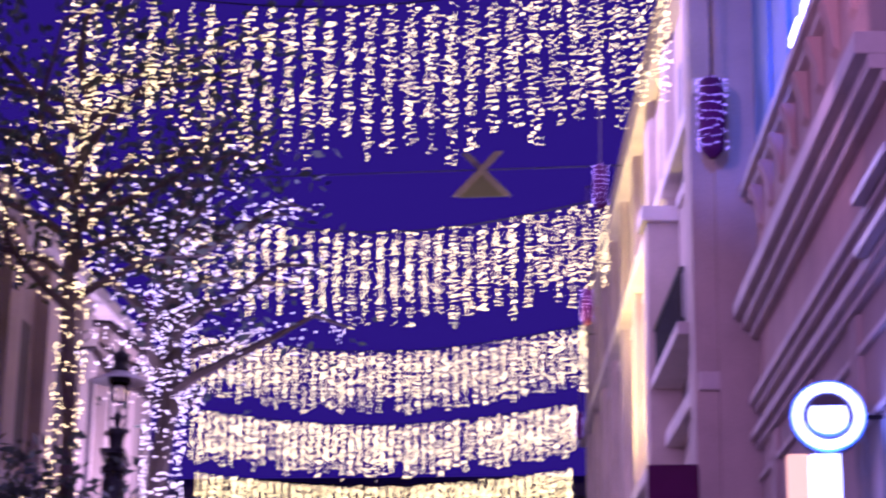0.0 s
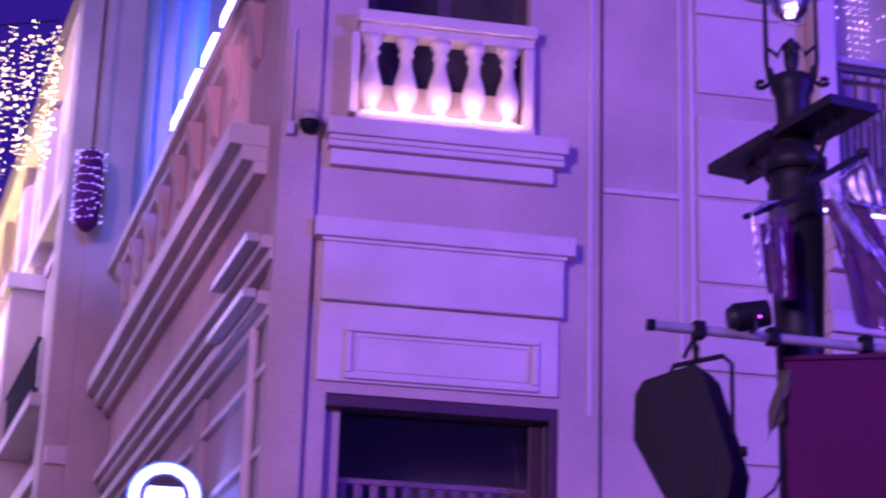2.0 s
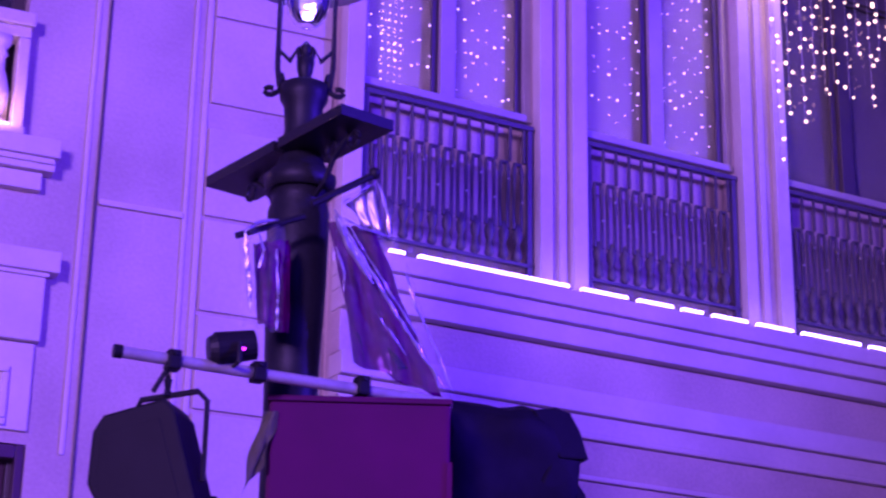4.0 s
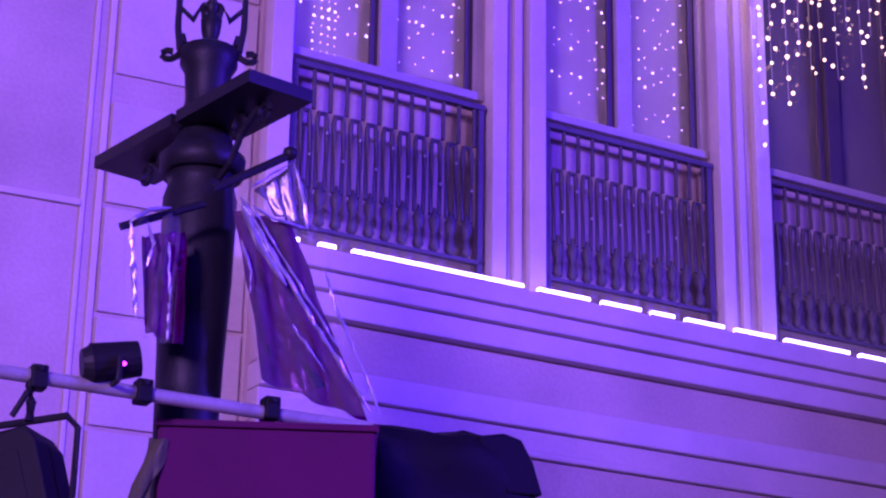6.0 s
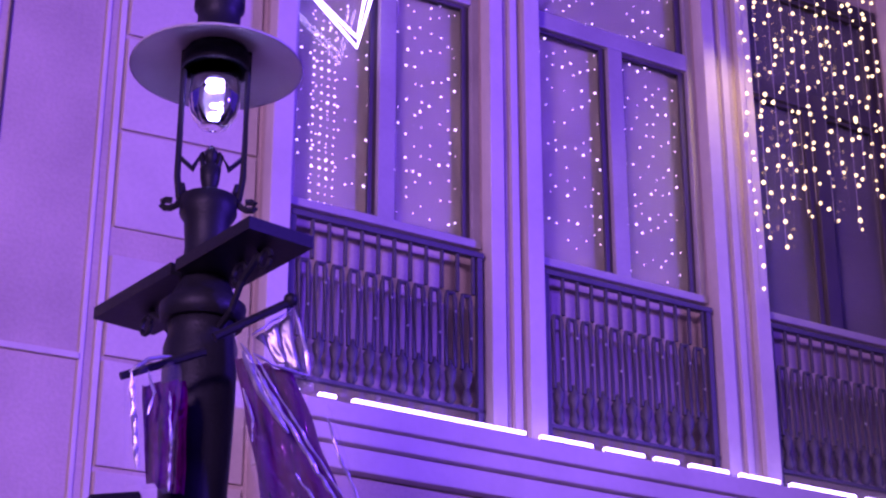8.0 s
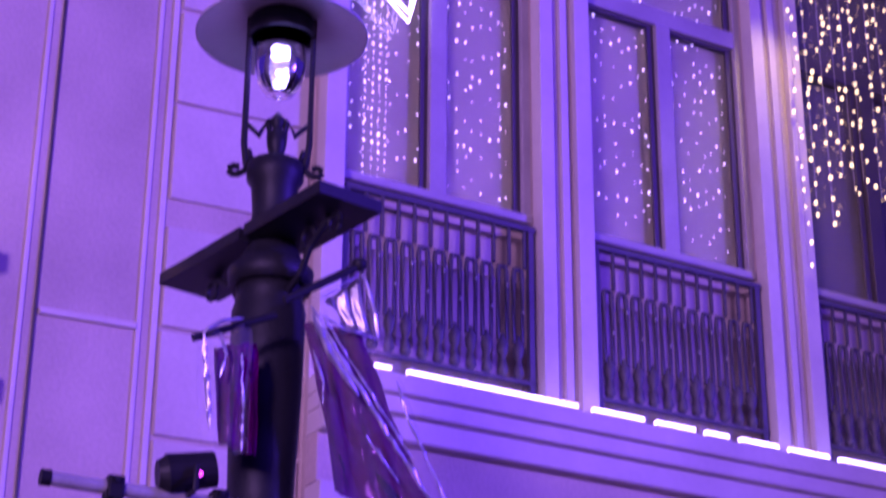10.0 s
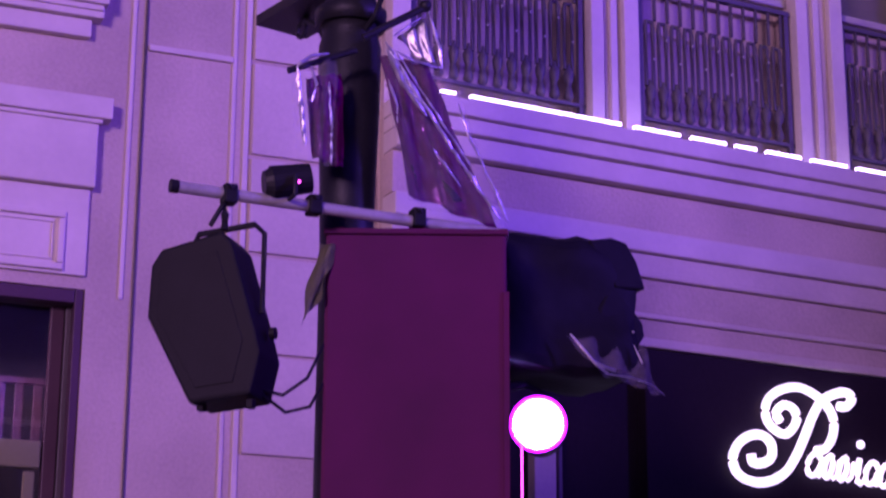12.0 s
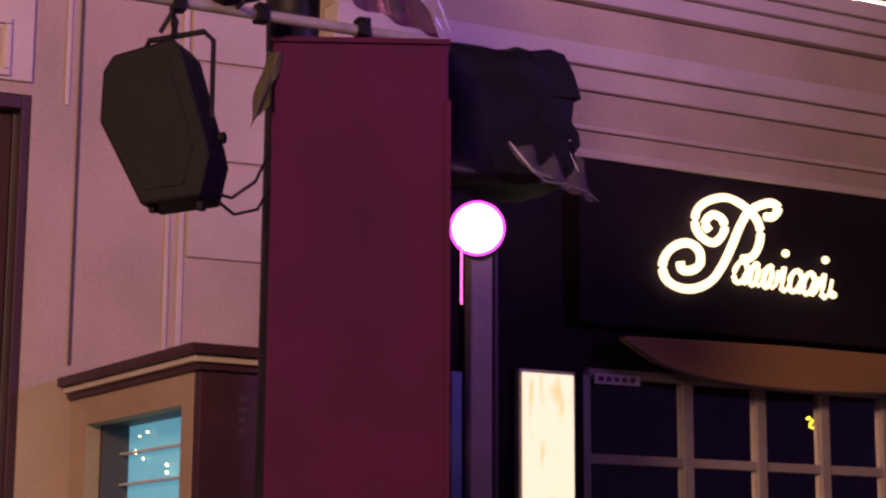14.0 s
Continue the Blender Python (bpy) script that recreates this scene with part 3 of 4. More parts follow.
for i, wide in enumerate((0.058, 0.036, 0.036, 0.020, 0.056, 0.05, 0.020)):
    x, z = 8.545 + i * 0.132, 3.20 - i * 0.006
    if wide < 0.03:
        part("slant", tube(bmesh.new(), [(x + 0.028, 0, z + 0.092), (x, 0, z - 0.02), (x - 0.006, 0, z - 0.075), (x + 0.03, 0, z - 0.092)], 0.022, 8), SIGNLIGHT, sign)
    else:
        part("loop", tube(bmesh.new(), [(x + wide * math.cos(a * 0.52) + 0.028 * math.sin(a * 0.52), 0, z + 0.085 * math.sin(a * 0.52)) for a in range(13)], 0.020, 8), SIGNLIGHT, sign)
    part("link", tube(bmesh.new(), [(x + 0.03, 0, z - 0.088), (x + 0.075, 0, z - 0.055), (x + 0.105, 0, z + 0.055)], 0.014, 7), SIGNLIGHT, sign)
for x, z in ((8.985, 3.385), (9.38, 3.37), (9.445, 3.10)):
    part("dot", lathe(bmesh.new(), [(0.004, -0.032), (0.026, -0.02), (0.032, 0), (0.026, 0.02), (0.004, 0.032)], (x, 0, z), 12), SIGNLIGHT, sign)

# bowed awning over the shop window
bottom = [(7.45 + 4.6 * k / 16, 2.60 - 0.275 * (1 - math.exp(-4.6 * k / 16 / 0.38)) + 0.012 * max(0, k - 6)) for k in range(17)]
aw = prism(bmesh.new(), [(7.45, 2.63), (9.0, 2.66), (12.05, 2.66)] + bottom[::-1], -0.15, -0.068, 0.008)
awn = thing("awning", "tan fabric awning bowed over the shop window", "awning")
part("fabric", aw, AWNING, awn)
part("edge_rail", tube(bmesh.new(), [(x, -0.155, z - 0.008) for x, z in bottom], 0.012, 6), DARKFRAME, awn)
poster = thing("light_box", "bright yellow glowing poster light box", "light box", place=(6.635, -0.02, 0))
part("face", B(0.03, 0.45, 0.0, 0.02, 0.75, 2.33), POSTER, poster)
part("frame", B(0.0, 0.48, 0.022, 0.10, 0.70, 2.36, bevel=0.01), FRAME, poster)
lab = thing("notice", "small white notice with dark unreadable marks", "notice", place=(7.33, 0.085, 2.30))
pl = part("plate", B(0, 0.40, -0.01, 0.0, 0, 0.075), PAPER, lab)
for i in range(5):
    part("mark", B(0.03 + i * 0.070, 0.075 + i * 0.070, -0.014, -0.011, 0.02, 0.055), DARKFRAME, pl)

# the main front stands four and a half degrees off the corner front
TURN = Matrix.Translation((7.0, 0, 0)) @ Matrix.Rotation(radians(4.6), 4, "Z") @ Matrix.Translation((-7.0, 0, 0))
for ob in [o for o in scene.objects if o not in before and not o.parent]:
    ob.matrix_basis = TURN @ ob.matrix_basis

# ---- kiosk at the corner of the two fronts ----
KX, KY, KA = 3.45, 0.0, 6.8
kiosk = thing("kiosk", "stone kiosk with a cyan display window and dark panel", "kiosk", place=(KX, KY, 0))
kiosk.rotation_euler = (0, 0, radians(KA))
L = 1.92
part("side_wall", B(0.0, 0.10, -L, -1.76, G, 1.98, bevel=0.008), KIOSK, kiosk)
part("side_wall", B(0.0, 0.10, -0.32, -0.05, G, 1.98, bevel=0.008), KIOSK, kiosk)
part("lintel", B(0.0, 0.10, -1.76, -0.32, 1.80, 1.98), KIOSK, kiosk)
part("base", B(0.0, 0.10, -1.76, -0.32, G, 0.7), KIOSK, kiosk)
fp = part("front_panel", B(0.0, 0.9, -L - 0.08, -L - 0.002, G, 1.98, bevel=0.01), KIOSKDARK, kiosk)
part("front_edge", B(0.62, 0.75, -L - 0.11, -L - 0.082, 0, 1.9, bevel=0.006), STONE, kiosk)
part("back_wall", B(0.9, 1.0, -L, -0.05, G, 1.98), KIOSK, kiosk)
part("display", B(0.28, 0.32, -1.75, -0.34, 0.72, 1.80), SCREEN, kiosk, "glowing cyan display")
part("display_reveal", B(0.102, 0.32, -0.335, -0.30, 0.70, 1.84), RAIL, kiosk)
part("display_reveal", B(0.102, 0.32, -1.76, -0.338, 1.805, 1.84), RAIL, kiosk)
for z in (0.95, 1.22, 1.43, 1.62):
    part("display_shelf", B(0.22, 0.278, -1.75, -0.34, z, z + 0.012), PAPER, kiosk)
for z0, z1, o in ((1.972, 2.01, 0.03), (2.012, 2.05, 0.06), (2.052, 2.11, 0.10)):
    part("cornice", B(-o, 1.0, -L - 0.08 - o, -0.04, z0, z1, bevel=0.01), TRIM if o == 0.06 else KIOSKDARK, kiosk)
for i in range(4):
    part("mark", B(0.24, 0.285, -L - 0.084, -L - 0.081, 1.64 + i * 0.058, 1.665 + i * 0.058), RAIL, fp)
beads([(0.25, random.uniform(-1.7, -0.45), random.choice((1.7, 1.55, 1.25, 1.2, 1.0)) + random.uniform(-0.08, 0.08)) for _ in range(44)], 0.010, COOLBULB, "display_bulbs", kiosk, "small white bulbs in the display")

# ---- clad post, pipe, loudspeaker, stage spot ----
post = thing("clad_post", "tall maroon cloth-clad square post in the plaza", "post", place=(3.745, -2.90, -0.20))
post.rotation_euler = (0, 0, radians(-22))
part("cladding", B(0, 0.92, 0, 0.6, G + 0.2, 3.80, bevel=0.02), MAROON, post)
part("seam_strip", B(0.905, 0.932, -0.008, 0.03, 1.2, 3.5), MAROON, post)
part("top_trim", B(-0.01, 0.93, -0.01, 0.61, 3.80, 3.83, bevel=0.006), MAROON, post)
rag = thing("hanging_cloth", "grey cloth corner hanging from the post top", "cloth", place=(3.70, -2.92, -0.205))
rb = bmesh.new()
ga = [[rb.verts.new((-0.10 * v + 0.10 * u + 0.012 * math.sin(9 * v + 5 * u), -0.02 + 0.02 * math.sin(7 * u + 4 * v), 3.74 - 0.46 * v * (1.0 - 0.35 * u))) for u in [i / 5 for i in range(6)]] for v in [j / 9 for j in range(10)]]
for a, b in zip(ga, ga[1:]):
    for k in range(5):
        rb.faces.new((a[k], a[k + 1], b[k + 1], b[k])).smooth = True
bmesh.ops.solidify(rb, geom=rb.faces[:], thickness=0.006)
part("cloth", rb, BLIND, rag)
pipe = thing("scaffold_pipe", "grey steel scaffold pipe clamped across the post", "pipe", place=(0.21, -3.04, 3.695))
part("pipe", R((2.70, 0, 0.01), (4.45, 0, -0.03), 0.030, n=16), STEEL, pipe)
part("end_cap", R((2.68, 0, 0.01), (2.72, 0, 0.01), 0.034, n=16), BLACK, pipe)
for x in (2.98, 3.42, 3.98):
    cl = part("clamp", B(x - 0.035, x + 0.035, -0.045, 0.045, -0.05, 0.05, bevel=0.012), BLACK, pipe)
    part("clamp_bolt", R((x, -0.06, 0.03), (x, 0.06, 0.03), 0.012, n=8), IRON, cl)

spk = thing("loudspeaker", "black trapezoid loudspeaker hanging from a pipe clamp", "loudspeaker", place=(0.195, -3.0, -0.14))
spk.matrix_basis = Matrix.Translation((3.175, -3.0, -0.14)) @ Matrix.Rotation(radians(-38), 4, "Z") @ Matrix.Diagonal((0.86, 1, 1, 1)) @ Matrix.Translation((-2.95, 0, 0))
poly = [(2.60, 3.46), (2.66, 3.54), (3.02, 3.61), (3.08, 3.55), (3.24, 3.10), (3.27, 3.0), (3.22, 2.80), (2.86, 2.77), (2.59, 3.20)]
cab = part("cabinet", prism(bmesh.new(), poly, -0.16, 0.13, 0.018), BLACK, spk)
part("side_panel", prism(bmesh.new(), [(2.66, 3.44), (3.0, 3.51), (3.17, 3.06), (3.12, 2.86), (2.90, 2.84), (2.65, 3.2)], -0.166, -0.158, 0.004), BLACK, cab)
part("yoke", tube(bmesh.new(), [(2.78, -0.03, 3.56), (2.82, -0.03, 3.64), (3.16, -0.03, 3.67), (3.22, -0.03, 3.62), (3.22, -0.03, 3.22)], 0.016, 8), IRON, spk)
hk = part("hook", tube(bmesh.new(), [(2.99, -0.04, 3.86), (2.97, -0.04, 3.79), (2.98, -0.04, 3.73), (2.98, -0.04, 3.65)], 0.026, 8), IRON, spk)
part("wing_nut", R((2.97, -0.06, 3.77), (2.90, -0.06, 3.67), 0.014, n=8), IRON, hk)
for x in (2.90, 3.19):
    part("foot", B(x - 0.02, x + 0.02, -0.10, -0.05, 2.745, 2.79, bevel=0.006), BLACK, cab)
part("knob", R((3.27, -0.02, 3.12), (3.30, -0.02, 3.12), 0.03, n=10), BLACK, cab)
for n, pts in enumerate([[(3.22, -0.02, 2.85), (3.30, 0.10, 2.84), (3.37, 0.28, 2.96), (3.40, 0.455, 3.18)], [(3.22, 0.0, 2.83), (3.31, 0.12, 2.76), (3.38, 0.30, 2.82), (3.40, 0.455, 2.98)]]):
    part("cable", tube(bmesh.new(), pts, 0.009, 6), BLACK, spk)

small = thing("stage_lamp", "small dark stage lamp clamped on the pipe", "stage lamp", place=(3.49, -3.06, 3.80))
part("body", R((-0.09, 0, -0.02), (0.10, -0.03, 0.02), 0.085, 0.075, n=18), BLACK, small)
part("rear_fin", R((-0.13, 0.005, -0.026), (-0.088, 0, -0.02), 0.06, 0.083, n=18), IRON, small)
part("yoke", tube(bmesh.new(), [(0, -0.11, 0), (0, -0.11, -0.1), (0, 0.11, -0.1), (0, 0.11, 0)], 0.012, 6), IRON, small)
part("indicator", lathe(bmesh.new(), [(0.004, -0.008), (0.011, 0), (0.004, 0.008)], (0.02, -0.1, -0.03), 8), PINKLED, small)

# covered stage light on the post's side
cover = thing("covered_light", "stage light wrapped in crumpled black plastic sheet", "covered light", place=(5.14, -2.62, 3.37))
cb = bmesh.new()
box(cb, -0.46, 0.40, -0.28, 0.28, -0.34, 0.40, bevel=0.08)
bmesh.ops.subdivide_edges(cb, edges=cb.edges[:], cuts=5, use_grid_fill=True)
for v in cb.verts:
    q = noise.noise_vector(v.co * 4.0) * 0.07 + noise.noise_vector(v.co * 11.0) * 0.025
    v.co += Vector(q) * 0.8
    v.co.z -= 0.10 * max(0, v.co.x) + (0.1 * max(0, v.co.x - 0.1) if v.co.z > 0 else 0)
for f in cb.faces:
    f.smooth = True
part("wrap", cb, BAG, cover)
fl = prism(bmesh.new(), [(0.10, 0.37), (0.24, 0.40), (0.33, 0.38), (0.39, 0.28), (0.44, 0.13), (0.26, 0.12)], -0.285, -0.10, 0.012)
part("hood", fl, BAG, cover)
fl = prism(bmesh.new(), [(0.24, 0.16), (0.34, 0.06), (0.43, -0.06), (0.44, -0.13), (0.40, -0.19), (0.26, -0.20), (0.10, -0.14)], -0.27, -0.08, 0.02)
part("flap", fl, BAG, cover)
# metallic beads in place of highlights on the black plastic
for x in (0.31, 0.35):
    part("glint", lathe(bmesh.new(), [(0.002, -0.006), (0.009, 0), (0.002, 0.006)], (x, -0.30, -0.11 - 0.25 * (x - 0.31)), 6), FILMGLINT, cover)
part("bracket", R((-0.52, 0.1, 0.2), (-0.40, 0.1, 0.2), 0.03, n=10), IRON, cover)
ff = bmesh.new()
fa, fb, fc, fd = Vector((-0.05, -0.31, -0.18)), Vector((0.42, -0.27, -0.18)), Vector((0.51, -0.31, -0.46)), Vector((0.12, -0.34, -0.37))
grid = [[ff.verts.new(fa.lerp(fb, u / 12).lerp(fd.lerp(fc, u / 12), v / 8) + Vector((0, 0.025 * math.sin(u * 1.4 + v * 0.7), 0.01 * math.sin(u * 2.1 + v)))) for u in range(13)] for v in range(9)]
for a, b in zip(grid, grid[1:]):
    for k in range(12):
        ff.faces.new((a[k], a[k + 1], b[k + 1], b[k])).smooth = True
bmesh.ops.solidify(ff, geom=ff.faces[:], thickness=0.004)
film = part("film", ff, FILM, cover, "loose clear film")
for pts, q in (([(-0.05, -0.35, -0.18), (0.02, -0.36, -0.26), (0.09, -0.37, -0.34), (0.16, -0.37, -0.38)], 0.009), ([(0.08, -0.37, -0.32), (0.13, -0.37, -0.345), (0.20, -0.37, -0.36)], 0.010),
               ([(0.14, -0.37, -0.38), (0.30, -0.36, -0.385), (0.42, -0.35, -0.41), (0.51, -0.34, -0.46)], 0.005), ([(0.33, -0.34, -0.20), (0.38, -0.34, -0.30)], 0.004)):
    part("glint_fold", tube(bmesh.new(), pts, [q * f for f in (0.4, 1.0, 0.8, 0.4)[:len(pts)]], 6), FILMGLINT, film)

spot = thing("stage_spot", "round stage spotlight glowing white, facing the audience", "stage spot", place=(4.98, -2.80, 2.725))
head = pose(0, 0, 0, 90, 0, -28)
part("barrel", lathe(bmesh.new(), [(0.095, -0.34), (0.12, -0.30), (0.135, -0.12), (0.147, 0.0), (0.147, 0.03), (0.135, 0.03), (0.133, 0.0)], n=28), BLACK, spot).matrix_local = head
barrel = spot.children[0]
part("lens", lathe(bmesh.new(), [(0.133, 0.0), (0.115, 0.018), (0.06, 0.03), (0.005, 0.034)], n=28), SPOTLIGHT, barrel, "glowing white lens")
# added emissive ring that imitates the magenta glow round the lens
part("lens_ring", tube(bmesh.new(), [(0.141 * math.cos(k * math.tau / 28), 0.141 * math.sin(k * math.tau / 28), 0.032) for k in range(29)], 0.011, 6), MAGENTAHALO, barrel, "magenta ring standing for the glow round the lens")
part("yoke", tube(bmesh.new(), [(-0.19, 0.05, 0.0), (-0.19, 0.12, 0.18), (0.0, 0.14, 0.24), (0.19, 0.16, 0.18), (0.19, 0.12, 0.0)], 0.016, 8), IRON, spot)
part("arm", R((-0.36, 0.18, 0.22), (0.0, 0.14, 0.24), 0.022, n=10), IRON, spot)
part("edge_bar", B(-0.186, -0.180, -0.19, -0.182, -0.45, 0.05), PINKLED, spot, "thin pink glowing bar")


# ---- old-style street lamp ----
def street_lamp(x, y, lit):
    s = thing("street_lamp", "black iron street lamp with wide enamel shade and cross arms", "street lamp", "street lamps", place=(x, y, 0))
    part("shaft", lathe(bmesh.new(), [(0.26, G), (0.26, 0.5), (0.2, 0.6), (0.15, 0.9), (0.14, 3.6), (0.15, 4.0), (0.165, 4.35), (0.17, 4.75), (0.15, 4.82), (0.17, 4.88)], n=20), IRON, s)
    part("neck", lathe(bmesh.new(), [(0.19, 4.86), (0.20, 4.95), (0.15, 5.0), (0.11, 5.08), (0.10, 5.25), (0.11, 5.38), (0.135, 5.42), (0.135, 5.50), (0.08, 5.53)], n=20), IRON, s)
    d = Vector((0.24, -0.97, 0)).normalized()
    n = Vector((-d.y, d.x, 0))
    for sgn in (1, -1):
        ab = bmesh.new()
        a0, a1, w = d * 0.02 * sgn, d * (0.62 if sgn > 0 else 0.72) * sgn, n * 0.17
        vs = [ab.verts.new(Vector((0, 0, z)) + p) for z in (5.08, 5.14) for p in (a0 - w, a1 - w, a1 + w, a0 + w)]
        for q in ((0, 1, 2, 3), (7, 6, 5, 4), (0, 4, 5, 1), (1, 5, 6, 2), (2, 6, 7, 3), (3, 7, 4, 0)):
            ab.faces.new([vs[i] for i in q])
        bmesh.ops.recalc_face_normals(ab, faces=ab.faces)
        part("cross_arm", ab, IRON, s)
        part("brace", tube(bmesh.new(), [d * sgn * 0.13 + Vector((0, 0, 4.80)), d * sgn * 0.24 + Vector((0, 0, 4.86)), d * sgn * 0.32 + Vector((0, 0, 4.98)), d * sgn * 0.46 + Vector((0, 0, 5.07))], 0.018, 6), IRON, s)
        for r, at in ((0.05, 0.30), (0.045, 0.50)):
            part("scroll", tube(bmesh.new(), [d * sgn * (at + r * math.cos(k * 0.5)) + Vector((0, 0, 5.02 + r * math.sin(k * 0.5))) for k in range(13)], 0.012, 6), IRON, s)
    e = Vector((0.93, -0.36, 0)).normalized()
    for sgn in (1, -1):
        o = e * 0.155 * sgn
        part("side_rod", tube(bmesh.new(), [o * 0.9 + Vector((0, 0, 5.50)), o + Vector((0, 0, 5.62)), o + Vector((0, 0, 6.30))], 0.016, 8), IRON, s)
        part("scroll", tube(bmesh.new(), [o * 1.1 + e * sgn * 0.05 * math.sin(k * 0.6) + Vector((0, 0, 5.44 + 0.05 * math.cos(k * 0.6) + 0.012 * k)) for k in range(10)], 0.016, 6), IRON, s)
        part("leaf_bracket", tube(bmesh.new(), [o * 0.95 + Vector((0, 0, 5.72)), o * 0.55 + Vector((0, 0, 5.66)), o * 0.3 + Vector((0, 0, 5.74)), o * 0.15 + Vector((0, 0, 5.60))], [0.012, 0.018, 0.02, 0.012], 6), IRON, s)
    part("finial", lathe(bmesh.new(), [(0.05, 5.50), (0.03, 5.54), (0.046, 5.60), (0.052, 5.66), (0.022, 5.69), (0.032, 5.72), (0.033, 5.75), (0.006, 5.785)], n=12), IRON, s)
    part("shade", lathe(bmesh.new(), [(0.13, 6.36), (0.15, 6.33), (0.30, 6.28), (0.415, 6.22), (0.42, 6.205), (0.41, 6.21), (0.30, 6.262), (0.16, 6.30), (0.12, 6.30)], n=40), WHITE, s, "wide white enamel shade")
    part("collar", lathe(bmesh.new(), [(0.16, 6.19), (0.165, 6.22), (0.165, 6.27), (0.15, 6.30), (0.13, 6.30), (0.145, 6.22), (0.15, 6.19)], n=28), IRON, s)
    part("hood", lathe(bmesh.new(), [(0.14, 6.355), (0.125, 6.40), (0.105, 6.44), (0.105, 6.52), (0.125, 6.54), (0.125, 6.60), (0.09, 6.63), (0.05, 6.66), (0.025, 6.72), (0.008, 6.74)], n=24), IRON, s)
    g = part("glass_bell", lathe(bmesh.new(), [(0.125, 6.22), (0.125, 6.02), (0.11, 5.95), (0.07, 5.89), (0.01, 5.865), (0.01, 5.872), (0.068, 5.897), (0.105, 5.955), (0.12, 6.02), (0.12, 6.22)], n=28), BULBGLASS, s, "clear glass bell")
    g.visible_shadow = False
    part("lamp_socket", lathe(bmesh.new(), [(0.03, 6.16), (0.045, 6.18), (0.045, 6.28)], n=14), IRON, s)
    if lit:
        coil = [(0.036 * math.cos(k * 0.7), 0.036 * math.sin(k * 0.7), 6.15 - 0.0042 * k) for k in range(18)]
        low = [(0.012 + 0.024 * math.cos(k * 0.7), 0.024 * math.sin(k * 0.7), 6.025 - 0.005 * k) for k in range(14)]
        bulb = part("light_bulb", tube(bmesh.new(), coil, 0.013, 7), LAMPBULB, s, "glowing spiral bulb")
        part("tip", tube(bmesh.new(), low, 0.011, 7), LAMPBULB, bulb)
    return s


street_lamp(3.955, -2.62, True)
street_lamp(-9.1, 13.2, False)

# dressed figure bundles of clear film and cloth on the lamp
wrap = thing("film_wrap", "clear iridescent plastic film and red cloth tied to the lamp", "plastic film", place=(3.97, -2.90, -0.06))


def sheet(corners, nu, nv, wave, seed):
    """A crumpled thin sheet between four corners."""
    bm = bmesh.new()
    a, b, c, d = [Vector(q) for q in corners]
    rows = []
    for j in range(nv + 1):
        v = j / nv
        row = []
        for i in range(nu + 1):
            u = i / nu
            p = (a.lerp(b, u)).lerp(d.lerp(c, u), v)
            q = noise.noise_vector(p * 5 + Vector((seed, 0, 0))) * wave
            p += Vector((q[0] * 0.4, q[1] + wave * 0.9 * math.sin(u * 16 + v * 3 + seed), q[2] * 0.3))
            row.append(bm.verts.new(p))
        rows.append(row)
    for r0, r1 in zip(rows, rows[1:]):
        for k in range(nu):
            bm.faces.new((r0[k], r0[k + 1], r1[k + 1], r1[k])).smooth = True
    bmesh.ops.solidify(bm, geom=bm.faces[:], thickness=0.004)
    return bm


part("cloth", sheet([(0.06, 0.0, 4.68), (0.33, 0.0, 4.66), (0.73, -0.02, 3.80), (0.22, 0.0, 3.92)], 12, 22, 0.03, 9), TENT, wrap, "plum red cloth inside the film")
part("dark_lining", sheet([(0.24, 0.03, 4.09), (0.32, 0.03, 4.12), (0.60, 0.0, 3.93), (0.30, 0.03, 3.92)], 8, 10, 0.03, 15), BAG, wrap, "dark lining inside the film")
part("film_sheet", sheet([(0.03, -0.07, 4.74), (0.29, -0.07, 4.92), (0.76, -0.10, 3.76), (0.18, -0.08, 3.86)], 16, 26, 0.035, 1), FILM, wrap)
part("film_top", sheet([(0.12, -0.09, 4.76), (0.27, -0.09, 4.89), (0.36, -0.10, 4.60), (0.22, -0.10, 4.66)], 10, 12, 0.03, 3), FILMGLINT, wrap, "iridescent silver film")
part("film_sheet", sheet([(-0.46, -0.04, 4.52), (-0.20, -0.05, 4.60), (-0.20, -0.05, 4.00), (-0.40, -0.04, 4.02)], 10, 16, 0.035, 5), FILM, wrap)
part("cloth", sheet([(-0.36, 0.0, 4.48), (-0.16, 0.0, 4.54), (-0.14, 0.0, 4.02), (-0.30, 0.0, 4.06)], 8, 12, 0.03, 12), TENT, wrap, "plum red cloth inside the film")


def ridge(pts, r, seed):
    """A glinting fold of film along a few points, thick and thin along its way."""
    rnd = random.Random(seed)
    way, pts = [], [Vector(p) for p in pts]
    for a, b in zip(pts, pts[1:]):
        n = max(3, int((b - a).length / 0.035))
        way += [a.lerp(b, k / n) + Vector((rnd.gauss(0, 0.0014), rnd.gauss(0, 0.002), rnd.gauss(0, 0.0014))) for k in range(n)]
    way.append(pts[-1])
    part("film_fold", tube(bmesh.new(), way, [r * rnd.uniform(0.45, 1.0) * (0.25 if k in (0, len(way) - 1) else 1) for k in range(len(way))], 7), FILMGLINT, wrap, "crumpled film fold built bright for its highlight")


